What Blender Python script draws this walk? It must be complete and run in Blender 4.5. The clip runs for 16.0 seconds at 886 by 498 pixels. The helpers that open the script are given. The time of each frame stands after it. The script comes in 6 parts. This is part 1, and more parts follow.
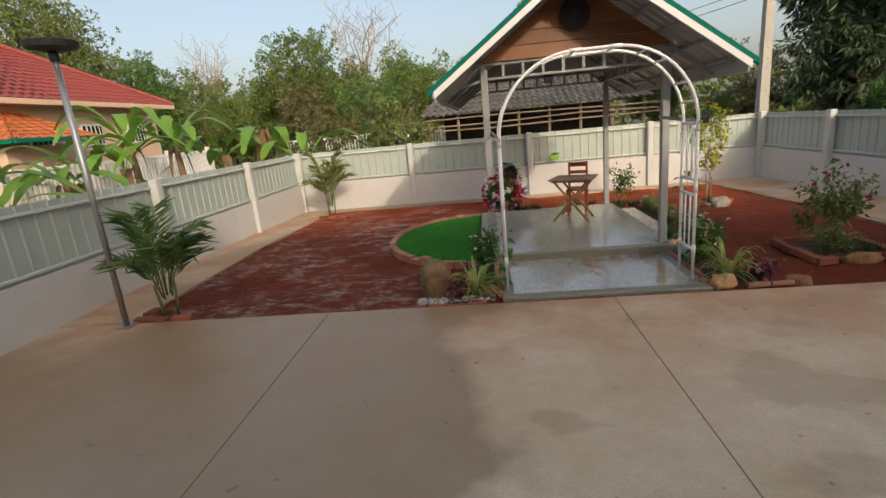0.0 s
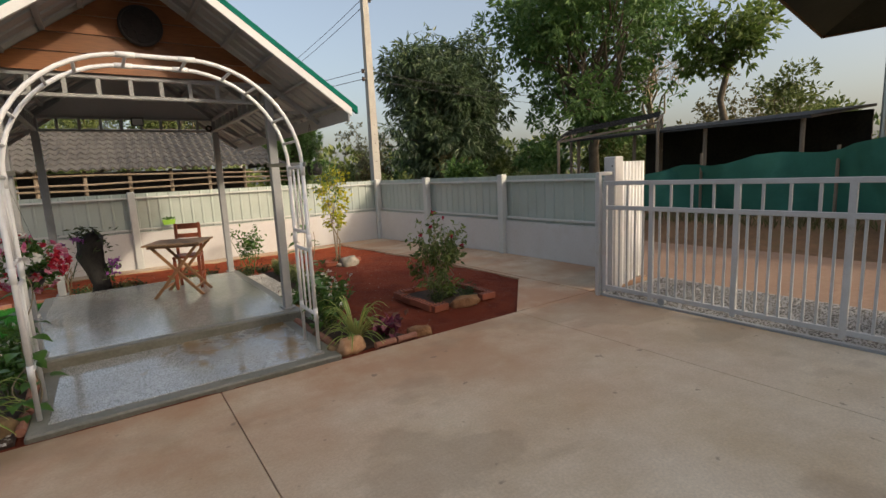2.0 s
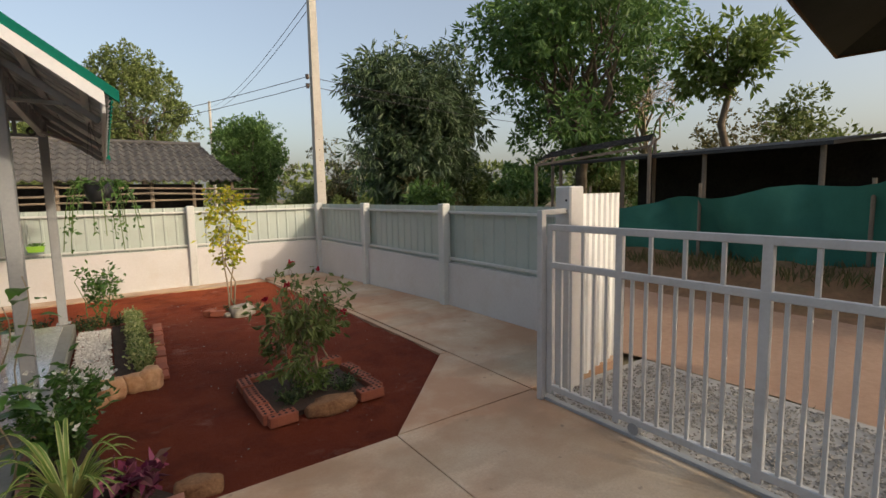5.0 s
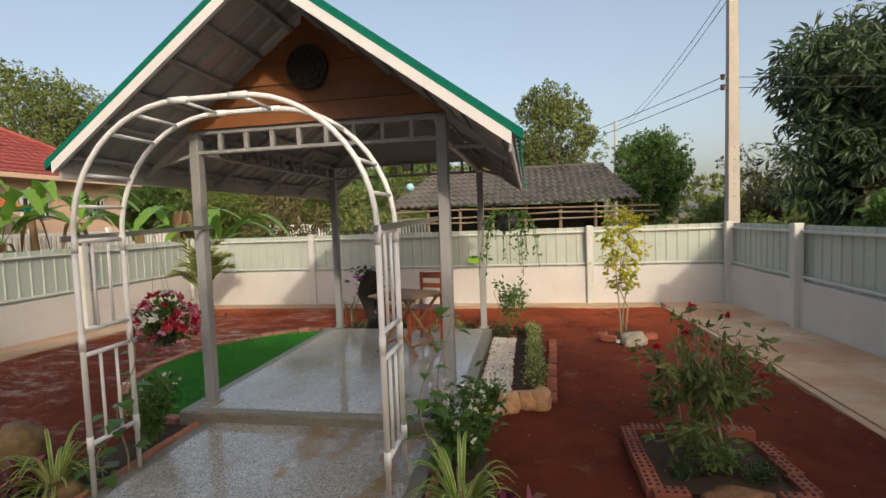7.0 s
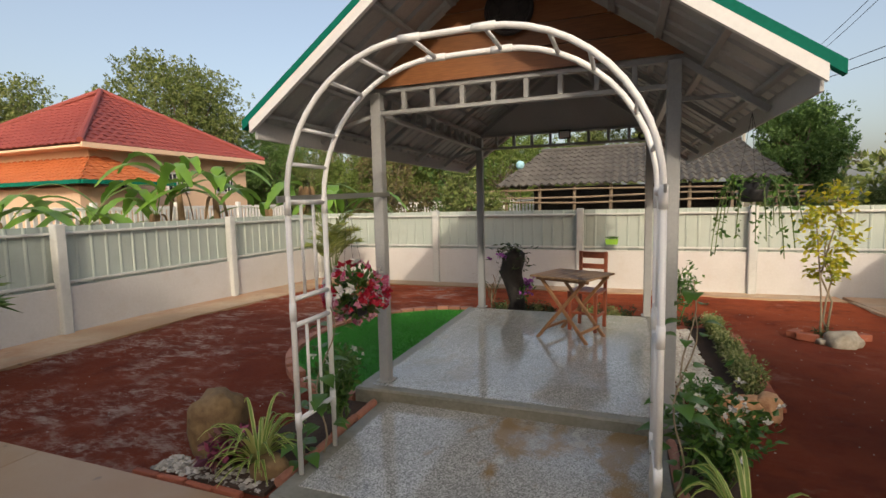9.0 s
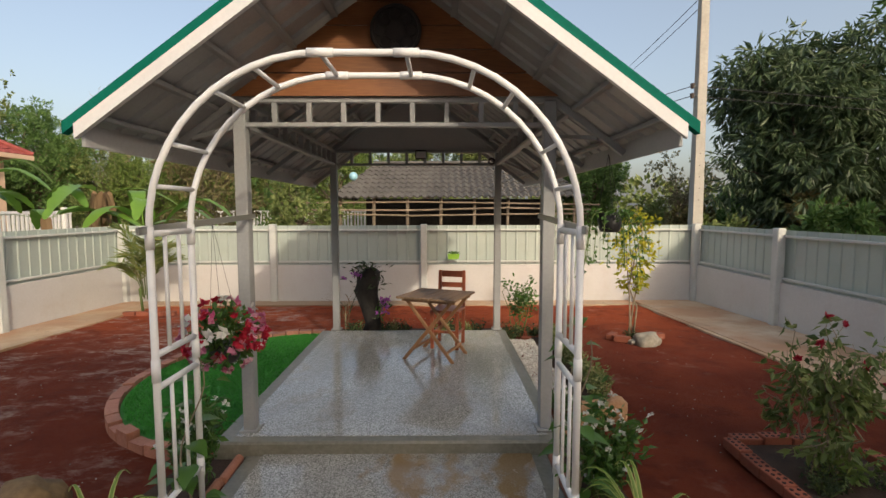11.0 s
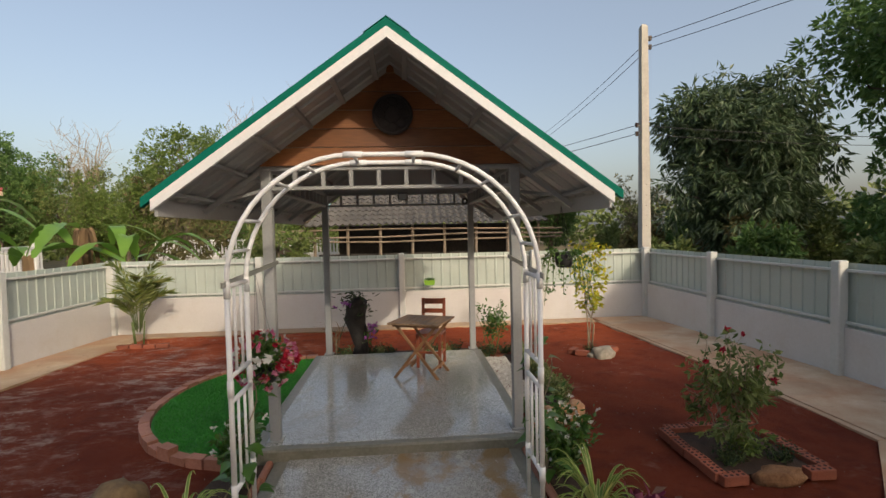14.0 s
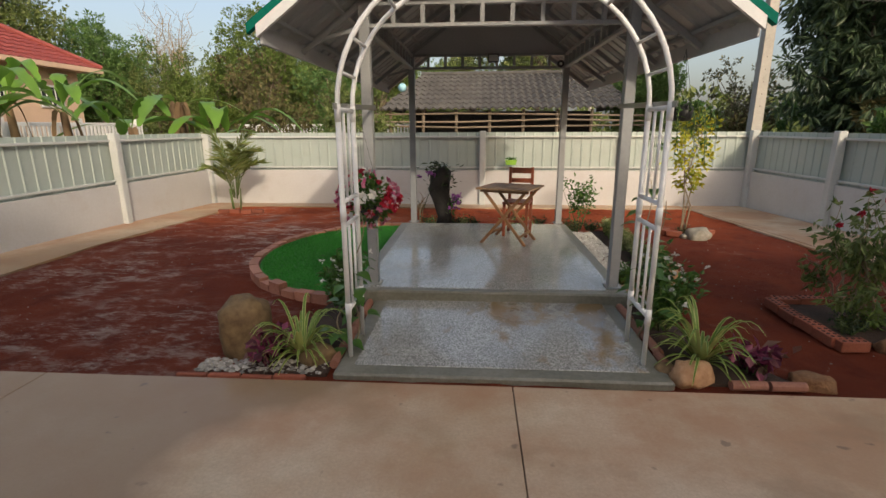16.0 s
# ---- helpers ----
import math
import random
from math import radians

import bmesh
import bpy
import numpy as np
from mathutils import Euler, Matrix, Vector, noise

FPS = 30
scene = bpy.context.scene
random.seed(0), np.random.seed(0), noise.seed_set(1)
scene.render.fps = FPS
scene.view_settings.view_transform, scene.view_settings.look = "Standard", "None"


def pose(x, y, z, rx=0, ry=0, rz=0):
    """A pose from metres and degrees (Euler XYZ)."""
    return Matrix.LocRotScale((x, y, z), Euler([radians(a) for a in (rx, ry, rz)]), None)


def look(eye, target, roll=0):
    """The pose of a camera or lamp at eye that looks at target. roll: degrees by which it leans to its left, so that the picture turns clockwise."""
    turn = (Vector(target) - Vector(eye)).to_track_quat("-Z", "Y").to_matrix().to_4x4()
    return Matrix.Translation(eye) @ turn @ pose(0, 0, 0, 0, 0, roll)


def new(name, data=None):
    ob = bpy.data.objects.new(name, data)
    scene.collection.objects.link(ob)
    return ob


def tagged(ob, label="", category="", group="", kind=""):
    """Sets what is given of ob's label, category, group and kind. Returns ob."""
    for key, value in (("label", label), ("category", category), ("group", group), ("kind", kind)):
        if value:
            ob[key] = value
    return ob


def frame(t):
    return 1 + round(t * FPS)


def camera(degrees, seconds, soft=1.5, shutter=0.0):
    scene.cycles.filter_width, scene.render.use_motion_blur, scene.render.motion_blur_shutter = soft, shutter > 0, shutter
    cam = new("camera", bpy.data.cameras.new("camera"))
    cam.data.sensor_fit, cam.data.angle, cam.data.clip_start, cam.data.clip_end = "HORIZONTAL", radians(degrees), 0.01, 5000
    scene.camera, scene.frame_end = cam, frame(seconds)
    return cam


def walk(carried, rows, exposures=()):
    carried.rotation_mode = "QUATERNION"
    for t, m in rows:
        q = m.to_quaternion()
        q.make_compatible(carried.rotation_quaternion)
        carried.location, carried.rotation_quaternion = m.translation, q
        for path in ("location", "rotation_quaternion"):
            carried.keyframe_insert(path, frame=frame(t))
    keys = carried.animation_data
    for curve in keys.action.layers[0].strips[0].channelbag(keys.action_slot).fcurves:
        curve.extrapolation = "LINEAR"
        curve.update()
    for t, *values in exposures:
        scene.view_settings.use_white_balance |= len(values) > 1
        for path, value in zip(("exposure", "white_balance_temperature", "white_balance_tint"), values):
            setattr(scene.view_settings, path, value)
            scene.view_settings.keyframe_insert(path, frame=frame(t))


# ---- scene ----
cam = camera(85.1, 16.0)
PATH = [
    (0, (0.109, 0.085, 1.813), (-0.096, 2.011, 1.314), -5.4),
    (0.5, (0.153, 0.281, 1.729), (0.069, 2.232, 1.297), -5.6),
    (1, (0.323, 0.506, 1.643), (0.617, 2.447, 1.263), -5.4),
    (1.5, (0.517, 0.801, 1.512), (1.287, 2.616, 1.175), -4.4),
    (2, (0.773, 1.063, 1.49), (1.892, 2.692, 1.181), -2.8),
    (2.5, (1.081, 1.265, 1.508), (2.483, 2.665, 1.234), -2.0),
    (3, (1.414, 1.45, 1.549), (2.959, 2.7, 1.324), -3.4),
    (5.5, (2.95, 2.27, 1.545), (3.786, 4.077, 1.356), -0.9),
    (6, (3.012, 2.435, 1.583), (3.452, 4.38, 1.431), -1.0),
    (6.5, (2.99, 2.543, 1.606), (3.024, 4.536, 1.441), -1.7),
    (7, (2.896, 2.548, 1.65), (2.547, 4.513, 1.528), -2.1),
    (7.5, (2.727, 2.54, 1.632), (2.109, 4.438, 1.504), -2.6),
    (8, (2.451, 2.526, 1.608), (1.815, 4.416, 1.459), -1.8),
    (8.5, (2.184, 2.596, 1.537), (1.466, 4.452, 1.34), -0.8),
    (9, (1.96, 2.796, 1.576), (1.265, 4.662, 1.387), -1.3),
    (9.5, (1.784, 2.871, 1.603), (1.322, 4.81, 1.443), -1.5),
    (10, (1.614, 2.907, 1.639), (1.411, 4.891, 1.476), -1.5),
    (12.5, (1.47, 2.554, 1.777), (1.545, 4.548, 1.648), 0.3),
    (13, (1.5, 2.307, 1.816), (1.564, 4.304, 1.723), -0.6),
    (13.5, (1.455, 2.159, 1.889), (1.601, 4.151, 1.79), -1.1),
    (14, (1.303, 2.068, 1.906), (1.454, 4.06, 1.827), -1.3),
    (14.5, (1.242, 2.008, 1.889), (1.321, 4.006, 1.867), -0.9),
    (15, (1.22, 2.027, 1.793), (1.207, 4.026, 1.741), -0.7),
    (15.5, (1.147, 2.046, 1.644), (1.012, 4.025, 1.386), -0.8),
    (16, (1.044, 2.126, 1.499), (0.914, 4.061, 1.009), -0.2),
]
walk(cam, [(t, look(eye, target, roll)) for t, eye, target, roll in PATH], [(0.0, 0.80, 7100.0, 11.0), (11.0, 0.82, 7050.0, 11.0), (12.5, 0.92, 7050.0, 11.0), (14.2, 0.68, 7000.0, 11.0), (16.0, 0.72, 7000.0, 11.0)])

# ---- light ----
SUN = Vector((0.48, -1.0, 0.49)).normalized()
world = bpy.data.worlds.new("sky")
scene.world = world
world.use_nodes = True
wn = world.node_tree
sky = wn.nodes.new("ShaderNodeTexSky")
sky.sky_type = "NISHITA"
sky.sun_disc = False
sky.sun_elevation = math.asin(SUN.z)
sky.sun_rotation = math.atan2(SUN.x, SUN.y)
sky.air_density, sky.dust_density, sky.ozone_density = 1.0, 5.0, 1.0
# thin even haze over the clear sky
veil = wn.nodes.new("ShaderNodeMix")
veil.data_type = "RGBA"
veil.inputs[0].default_value = 0.25
veil.inputs[7].default_value = (2.3, 2.5, 2.8, 1)
wn.links.new(sky.outputs[0], veil.inputs[6])
wn.links.new(veil.outputs[2], wn.nodes["Background"].inputs[0])
wn.nodes["Background"].inputs[1].default_value = 0.14
sun = new("sun", bpy.data.lights.new("sun", "SUN"))
sun.data.energy, sun.data.angle, sun.data.color = 1.07, radians(1.5), (1.0, 0.91, 0.78)
sun.matrix_world = look(SUN * 40, (0, 0, 0))


# ---- materials ----
def nodes(name):
    m = bpy.data.materials.new(name)
    m.use_nodes = True
    t = m.node_tree
    return m, t, t.nodes["Principled BSDF"]


def add(t, kind, **values):
    n = t.nodes.new(kind)
    for k, v in values.items():
        n.inputs[k.replace("_", " ")].default_value = v
    return n


def noise_tex(t, scale, detail=4.0, rough=0.6, coord=None, stretch=None):
    n = add(t, "ShaderNodeTexNoise", Scale=scale, Detail=detail, Roughness=rough)
    src = coord or add(t, "ShaderNodeTexCoord").outputs["Object"]
    if stretch:
        mp = t.nodes.new("ShaderNodeMapping")
        mp.inputs["Scale"].default_value = stretch
        t.links.new(src, mp.inputs[0])
        src = mp.outputs[0]
    t.links.new(src, n.inputs["Vector"])
    return n.outputs["Fac"]


def ramp(t, fac, *stops):
    r = t.nodes.new("ShaderNodeValToRGB")
    e = r.color_ramp.elements
    while len(e) < len(stops):
        e.new(0.5)
    for el, (p, c) in zip(e, stops):
        el.position = p
        el.color = (*c, 1) if len(c) == 3 else c
    t.links.new(fac, r.inputs[0])
    return r.outputs[0]


def grey(t, fac, a, b):
    return ramp(t, fac, (a, (0, 0, 0)), (b, (1, 1, 1)))


def mix(t, fac, a, b, mode="MIX"):
    n = t.nodes.new("ShaderNodeMix")
    n.data_type, n.blend_type = "RGBA", mode
    for i, v in ((0, fac), (6, a), (7, b)):
        if isinstance(v, bpy.types.NodeSocket):
            t.links.new(v, n.inputs[i])
        else:
            n.inputs[i].default_value = v if i == 0 else (*v, 1)
    return n.outputs[2]


def maths(t, op, a, b=0.0):
    n = t.nodes.new("ShaderNodeMath")
    n.operation = op
    for i, v in enumerate((a, b)):
        if isinstance(v, bpy.types.NodeSocket):
            t.links.new(v, n.inputs[i])
        else:
            n.inputs[i].default_value = v
    return n.outputs[0]


def bump(t, p, height, strength=0.3, dist=0.01):
    b = add(t, "ShaderNodeBump", Strength=strength, Distance=dist)
    t.links.new(height, b.inputs["Height"])
    t.links.new(b.outputs[0], p.inputs["Normal"])


def surface(name, a, b, fine=40.0, coarse=2.0, rough=(0.5, 0.8), relief=0.2, metal=0.0, dirt=None, stretch=None, pieces=0.0, depth=0.006):
    """A two-scale surface: colours a and b by coarse and fine grain, dirt in patches."""
    m, t, p = nodes(name)
    f, c = noise_tex(t, fine, 5, 0.65, stretch=stretch), noise_tex(t, coarse, 4, 0.6)
    both = maths(t, "ADD", maths(t, "MULTIPLY", f, 0.5), maths(t, "MULTIPLY", c, 0.5))
    col = mix(t, grey(t, both, 0.36, 0.64), a, b)
    if dirt:
        col = mix(t, maths(t, "MULTIPLY", grey(t, noise_tex(t, coarse * 2.3, 6, 0.7), 0.52, 0.75), 0.6), col, dirt)
    if pieces:
        info = t.nodes.new("ShaderNodeObjectInfo")
        hsv = t.nodes.new("ShaderNodeHueSaturation")
        t.links.new(maths(t, "ADD", maths(t, "MULTIPLY", info.outputs["Random"], 2 * pieces), 1 - pieces), hsv.inputs["Value"])
        t.links.new(col, hsv.inputs["Color"])
        col = hsv.outputs[0]
    t.links.new(col, p.inputs["Base Color"])
    r = t.nodes.new("ShaderNodeMapRange")
    r.inputs["To Min"].default_value, r.inputs["To Max"].default_value = rough
    t.links.new(both, r.inputs[0])
    t.links.new(r.outputs[0], p.inputs["Roughness"])
    p.inputs["Metallic"].default_value = metal
    if relief:
        bump(t, p, both, relief, depth)
    return m


def leafy(name, *colours, rough=0.5, through_light=0.25):
    """Leaves that differ one by one in colour and let some light through."""
    m, t, p = nodes(name)
    g = t.nodes.new("ShaderNodeNewGeometry")
    n = len(colours)
    col = ramp(t, g.outputs["Random Per Island"], *[(i / max(n - 1, 1), c) for i, c in enumerate(colours)])
    col = mix(t, maths(t, "MULTIPLY", grey(t, noise_tex(t, 1.3, 3), 0.4, 0.65), 0.35), col, tuple(0.55 * v for v in colours[0]))
    t.links.new(col, p.inputs["Base Color"])
    p.inputs["Roughness"].default_value = rough
    tr = t.nodes.new("ShaderNodeBsdfTranslucent")
    t.links.new(col, tr.inputs[0])
    ms = t.nodes.new("ShaderNodeMixShader")
    ms.inputs[0].default_value = through_light
    t.links.new(p.outputs[0], ms.inputs[1])
    t.links.new(tr.outputs[0], ms.inputs[2])
    t.links.new(ms.outputs[0], t.nodes["Material Output"].inputs[0])
    return m


def make_concrete():
    m, t, p = nodes("yard concrete")
    co = add(t, "ShaderNodeTexCoord").outputs["Object"]
    base = mix(t, grey(t, noise_tex(t, 0.8, 7, 0.68, co), 0.36, 0.62), (0.60, 0.46, 0.29), (0.78, 0.66, 0.49))
    base = mix(t, maths(t, "MULTIPLY", grey(t, noise_tex(t, 60, 3, 0.7, co), 0.3, 0.7), 0.35), base, (0.25, 0.21, 0.17))
    base = mix(t, maths(t, "MULTIPLY", grey(t, noise_tex(t, 2.6, 9, 0.7, co), 0.42, 0.68), 0.3), base, (0.36, 0.26, 0.16))
    # red earth trodden out from the bed, strongest along its edge
    sep = t.nodes.new("ShaderNodeSeparateXYZ")
    t.links.new(co, sep.inputs[0])
    near = t.nodes.new("ShaderNodeMapRange")
    for i, v in enumerate((2.2, 4.6, 0.0, 1.0)):
        near.inputs[1 + i].default_value = v
    t.links.new(sep.outputs["Y"], near.inputs[0])
    red = maths(t, "MULTIPLY", near.outputs[0], grey(t, noise_tex(t, 1.1, 7, 0.62, co), 0.30, 0.60))
    base = mix(t, maths(t, "MULTIPLY", red, 0.85), base, (0.43, 0.225, 0.12))
    # a hosed, still wet stretch with a ragged edge, and small damp patches elsewhere
    ragged = maths(t, "ADD", sep.outputs["X"], maths(t, "MULTIPLY", maths(t, "SUBTRACT", noise_tex(t, 0.45, 5, 0.5, co), 0.5), 6.0))
    left = t.nodes.new("ShaderNodeMapRange")
    for i, v in enumerate((0.35, -0.15, 0.0, 1.0)):
        left.inputs[1 + i].default_value = v
    t.links.new(ragged, left.inputs[0])
    dry = t.nodes.new("ShaderNodeMapRange")
    for i, v in enumerate((-4.5, -3.6, 0.0, 1.0)):
        dry.inputs[1 + i].default_value = v
    t.links.new(ragged, dry.inputs[0])
    damp = maths(t, "MULTIPLY", grey(t, noise_tex(t, 0.7, 5, 0.5, co, (1.0, 1.5, 1.0)), 0.56, 0.60), 0.45)
    wet = maths(t, "MAXIMUM", maths(t, "MULTIPLY", left.outputs[0], dry.outputs[0]), damp)
    base = mix(t, maths(t, "MULTIPLY", wet, 0.75), base, (0.25, 0.155, 0.078))
    speck = grey(t, noise_tex(t, 9, 2, 0.5, co), 0.70, 0.75)
    base = mix(t, maths(t, "MULTIPLY", speck, 0.55), base, (0.12, 0.08, 0.06))
    t.links.new(base, p.inputs["Base Color"])
    r = maths(t, "SUBTRACT", 0.62, maths(t, "MULTIPLY", wet, 0.25))
    t.links.new(r, p.inputs["Roughness"])
    bump(t, p, noise_tex(t, 45, 5, 0.7, co), 0.15, 0.006)
    return m


def make_soil():
    m, t, p = nodes("red soil")
    co = add(t, "ShaderNodeTexCoord").outputs["Object"]
    base = mix(t, grey(t, noise_tex(t, 1.2, 6, 0.6, co), 0.33, 0.66), (0.27, 0.045, 0.017), (0.46, 0.10, 0.036))
    base = mix(t, maths(t, "MULTIPLY", grey(t, noise_tex(t, 35, 5, 0.7, co), 0.38, 0.66), 0.5), base, (0.44, 0.11, 0.045))
    sep = t.nodes.new("ShaderNodeSeparateXYZ")
    t.links.new(co, sep.inputs[0])
    # watered, darker earth along the front
    wet = t.nodes.new("ShaderNodeMapRange")
    for i, v in enumerate((7.2, 5.0, 0.0, 1.0)):
        wet.inputs[1 + i].default_value = v
    t.links.new(maths(t, "ADD", sep.outputs["Y"], maths(t, "MULTIPLY", noise_tex(t, 0.8, 4, 0.6, co), 1.6)), wet.inputs[0])
    base = mix(t, maths(t, "MULTIPLY", wet.outputs[0], 0.68), base, (0.11, 0.024, 0.015))
    base = mix(t, maths(t, "MULTIPLY", grey(t, noise_tex(t, 3.0, 8, 0.75, co), 0.50, 0.62), 0.5), base, (0.11, 0.024, 0.015))
    # pale lime dust raked into streaks
    reg = t.nodes.new("ShaderNodeMapRange")
    for i, v in enumerate((0.2, -1.2, 0.0, 1.0)):
        reg.inputs[1 + i].default_value = v
    t.links.new(sep.outputs["X"], reg.inputs[0])
    reg2 = t.nodes.new("ShaderNodeMapRange")
    for i, v in enumerate((9.5, 6.4, 0.0, 1.0)):
        reg2.inputs[1 + i].default_value = v
    t.links.new(sep.outputs["Y"], reg2.inputs[0])
    streak = maths(t, "MULTIPLY", grey(t, noise_tex(t, 0.8, 5, 0.62, co), 0.43, 0.55), grey(t, noise_tex(t, 2.4, 12, 0.85, co, (1.0, 2.0, 1.0)), 0.49, 0.59))
    dust = maths(t, "MULTIPLY", maths(t, "MULTIPLY", reg.outputs[0], reg2.outputs[0]), streak)
    dust = maths(t, "ADD", dust, maths(t, "MULTIPLY", grey(t, noise_tex(t, 2.2, 6, 0.7, co), 0.60, 0.72), 0.3))
    base = mix(t, maths(t, "MULTIPLY", dust, 0.8), base, (0.48, 0.38, 0.33))
    t.links.new(base, p.inputs["Base Color"])
    r = maths(t, "SUBTRACT", 0.98, maths(t, "MULTIPLY", wet.outputs[0], 0.15))
    t.links.new(r, p.inputs["Roughness"])
    p.inputs["Specular IOR Level"].default_value = 0.12
    bump(t, p, noise_tex(t, 22, 10, 0.85, co), 1.0, 0.04)
    return m


def make_terrazzo(name, wetness, stain):
    m, t, p = nodes(name)
    co = add(t, "ShaderNodeTexCoord").outputs["Object"]
    v = add(t, "ShaderNodeTexVoronoi", Scale=150.0)
    t.links.new(co, v.inputs["Vector"])
    chip = grey(t, v.outputs["Color"], 0.2, 0.85)
    base = mix(t, chip, (0.17, 0.17, 0.155), (0.60, 0.595, 0.56))
    base = mix(t, maths(t, "MULTIPLY", grey(t, noise_tex(t, 1.6, 5, 0.6, co), 0.4, 0.62), 0.4), base, (0.24, 0.24, 0.23))
    base = mix(t, maths(t, "MULTIPLY", grey(t, noise_tex(t, 1.1, 6, 0.62, co, (1.6, 1, 1)), 0.54, 0.62), stain), base, (0.25, 0.15, 0.05))
    t.links.new(base, p.inputs["Base Color"])
    r = t.nodes.new("ShaderNodeMapRange")
    r.inputs["From Min"].default_value, r.inputs["From Max"].default_value = 0.42, 0.6
    r.inputs["To Min"].default_value, r.inputs["To Max"].default_value = 0.06, wetness
    t.links.new(noise_tex(t, 1.3, 5, 0.6, co), r.inputs[0])
    t.links.new(r.outputs[0], p.inputs["Roughness"])
    p.inputs["IOR"].default_value = 1.5
    bump(t, p, noise_tex(t, 3.0, 4, 0.6, co), 0.06, 0.01)
    return m


def make_wood(name, a, b, along=(1.0, 14.0, 14.0), rough=0.55, pieces=0.12):
    return surface(name, a, b, 6.0, 1.5, (rough - 0.1, rough + 0.15), 0.25, stretch=along, pieces=pieces, depth=0.003)


CONCRETE = make_concrete()
SOIL = make_soil()
TERRAZZO = make_terrazzo("polished terrazzo", 0.2, 0.2)
TERRAZZO_STEP = make_terrazzo("washed terrazzo", 0.28, 0.85)
CURB = surface("screeded concrete edge", (0.14, 0.135, 0.10), (0.25, 0.24, 0.20), 30, 2.5, (0.25, 0.6), 0.2, dirt=(0.13, 0.12, 0.07))
WALLPAINT = surface("white wall paint", (0.52, 0.51, 0.49), (0.59, 0.58, 0.56), 30, 1.2, (0.6, 0.8), 0.12, dirt=(0.5, 0.46, 0.41))
POSTPAINT = surface("painted concrete post", (0.50, 0.52, 0.49), (0.57, 0.58, 0.55), 30, 2, (0.55, 0.8), 0.15, dirt=(0.42, 0.42, 0.38))
SHEET = surface("pale green-grey steel sheet", (0.36, 0.42, 0.375), (0.41, 0.465, 0.42), 60, 1.0, (0.42, 0.58), 0.03, dirt=(0.33, 0.37, 0.32))
WHITESHEET = surface("white steel sheet", (0.76, 0.76, 0.74), (0.82, 0.82, 0.80), 60, 1.5, (0.4, 0.55), 0.03, dirt=(0.6, 0.55, 0.48))
STEEL = surface("grey painted steel", (0.28, 0.29, 0.29), (0.34, 0.35, 0.35), 50, 2, (0.35, 0.55), 0.05, dirt=(0.3, 0.3, 0.29))
GATEPAINT = surface("light grey gate paint", (0.47, 0.47, 0.46), (0.54, 0.54, 0.53), 50, 3, (0.4, 0.6), 0.06, dirt=(0.38, 0.34, 0.3))
PVC = surface("white pvc pipe", (0.78, 0.78, 0.77), (0.84, 0.84, 0.83), 40, 3, (0.3, 0.45), 0.02, dirt=(0.7, 0.68, 0.63))
ROOFGREEN = surface("green metal trim", (0.002, 0.12, 0.082), (0.004, 0.15, 0.105), 40, 2, (0.55, 0.7), 0.03)
ROOFGREEN.node_tree.nodes["Principled BSDF"].inputs["Specular IOR Level"].default_value = 0.05
FASCIA = surface("white fascia board", (0.66, 0.66, 0.65), (0.74, 0.74, 0.73), 40, 2, (0.45, 0.6), 0.04)
UNDERSIDE = surface("zinc roof underside", (0.33, 0.34, 0.34), (0.41, 0.42, 0.42), 40, 1.5, (0.35, 0.5), 0.04, metal=0.2)
EAVEGREY = surface("grey eave board", (0.42, 0.42, 0.42), (0.50, 0.50, 0.50), 40, 2, (0.5, 0.65), 0.04)
GABLE = make_wood("stained gable board", (0.13, 0.045, 0.014), (0.29, 0.115, 0.04), (1.2, 1.0, 22.0), 0.5, 0.14)
BLACKIRON = surface("dark carved wood", (0.012, 0.012, 0.012), (0.035, 0.03, 0.028), 30, 6, (0.45, 0.7), 0.3)
TABLEWOOD = make_wood("weathered table wood", (0.20, 0.12, 0.065), (0.30, 0.19, 0.11), (20.0, 1.5, 20.0), 0.6)
LEGWOOD = make_wood("oiled leg wood", (0.22, 0.105, 0.045), (0.32, 0.16, 0.07), (10.0, 10.0, 1.2), 0.45)
CHAIRWOOD = make_wood("red-brown chair wood", (0.22, 0.055, 0.025), (0.31, 0.085, 0.04), (10.0, 10.0, 1.2), 0.4)
BRICK = surface("red hollow brick", (0.22, 0.06, 0.032), (0.32, 0.10, 0.055), 60, 6, (0.75, 0.95), 0.4, dirt=(0.16, 0.05, 0.035), pieces=0.22)
TERRACOTTA = surface("painted terracotta edging", (0.31, 0.125, 0.08), (0.42, 0.20, 0.135), 50, 6, (0.6, 0.85), 0.3, dirt=(0.25, 0.1, 0.06), pieces=0.18)
# near-black colour that paints the shade inside the brick hollows
BRICKHOLE = surface("dark disc for brick hollow", (0.03, 0.012, 0.01), (0.05, 0.02, 0.015), 40, 6, (0.9, 1.0), 0.1)
ROCKTAN = surface("tan boulder", (0.12, 0.07, 0.03), (0.27, 0.18, 0.085), 18, 5, (0.7, 0.95), 0.8, dirt=(0.12, 0.07, 0.04), depth=0.02)
ROCKGREY = surface("grey limestone", (0.22, 0.195, 0.15), (0.38, 0.35, 0.29), 18, 5, (0.7, 0.95), 0.8, dirt=(0.2, 0.14, 0.09), depth=0.02)
ROCKORANGE = surface("orange sandstone", (0.38, 0.19, 0.085), (0.58, 0.36, 0.20), 18, 5, (0.7, 0.95), 0.8, dirt=(0.3, 0.1, 0.05), depth=0.02)
CHIPSTONE = surface("pitted ochre stone", (0.14, 0.06, 0.025), (0.32, 0.17, 0.08), 60, 9, (0.8, 1.0), 1.0, depth=0.02)
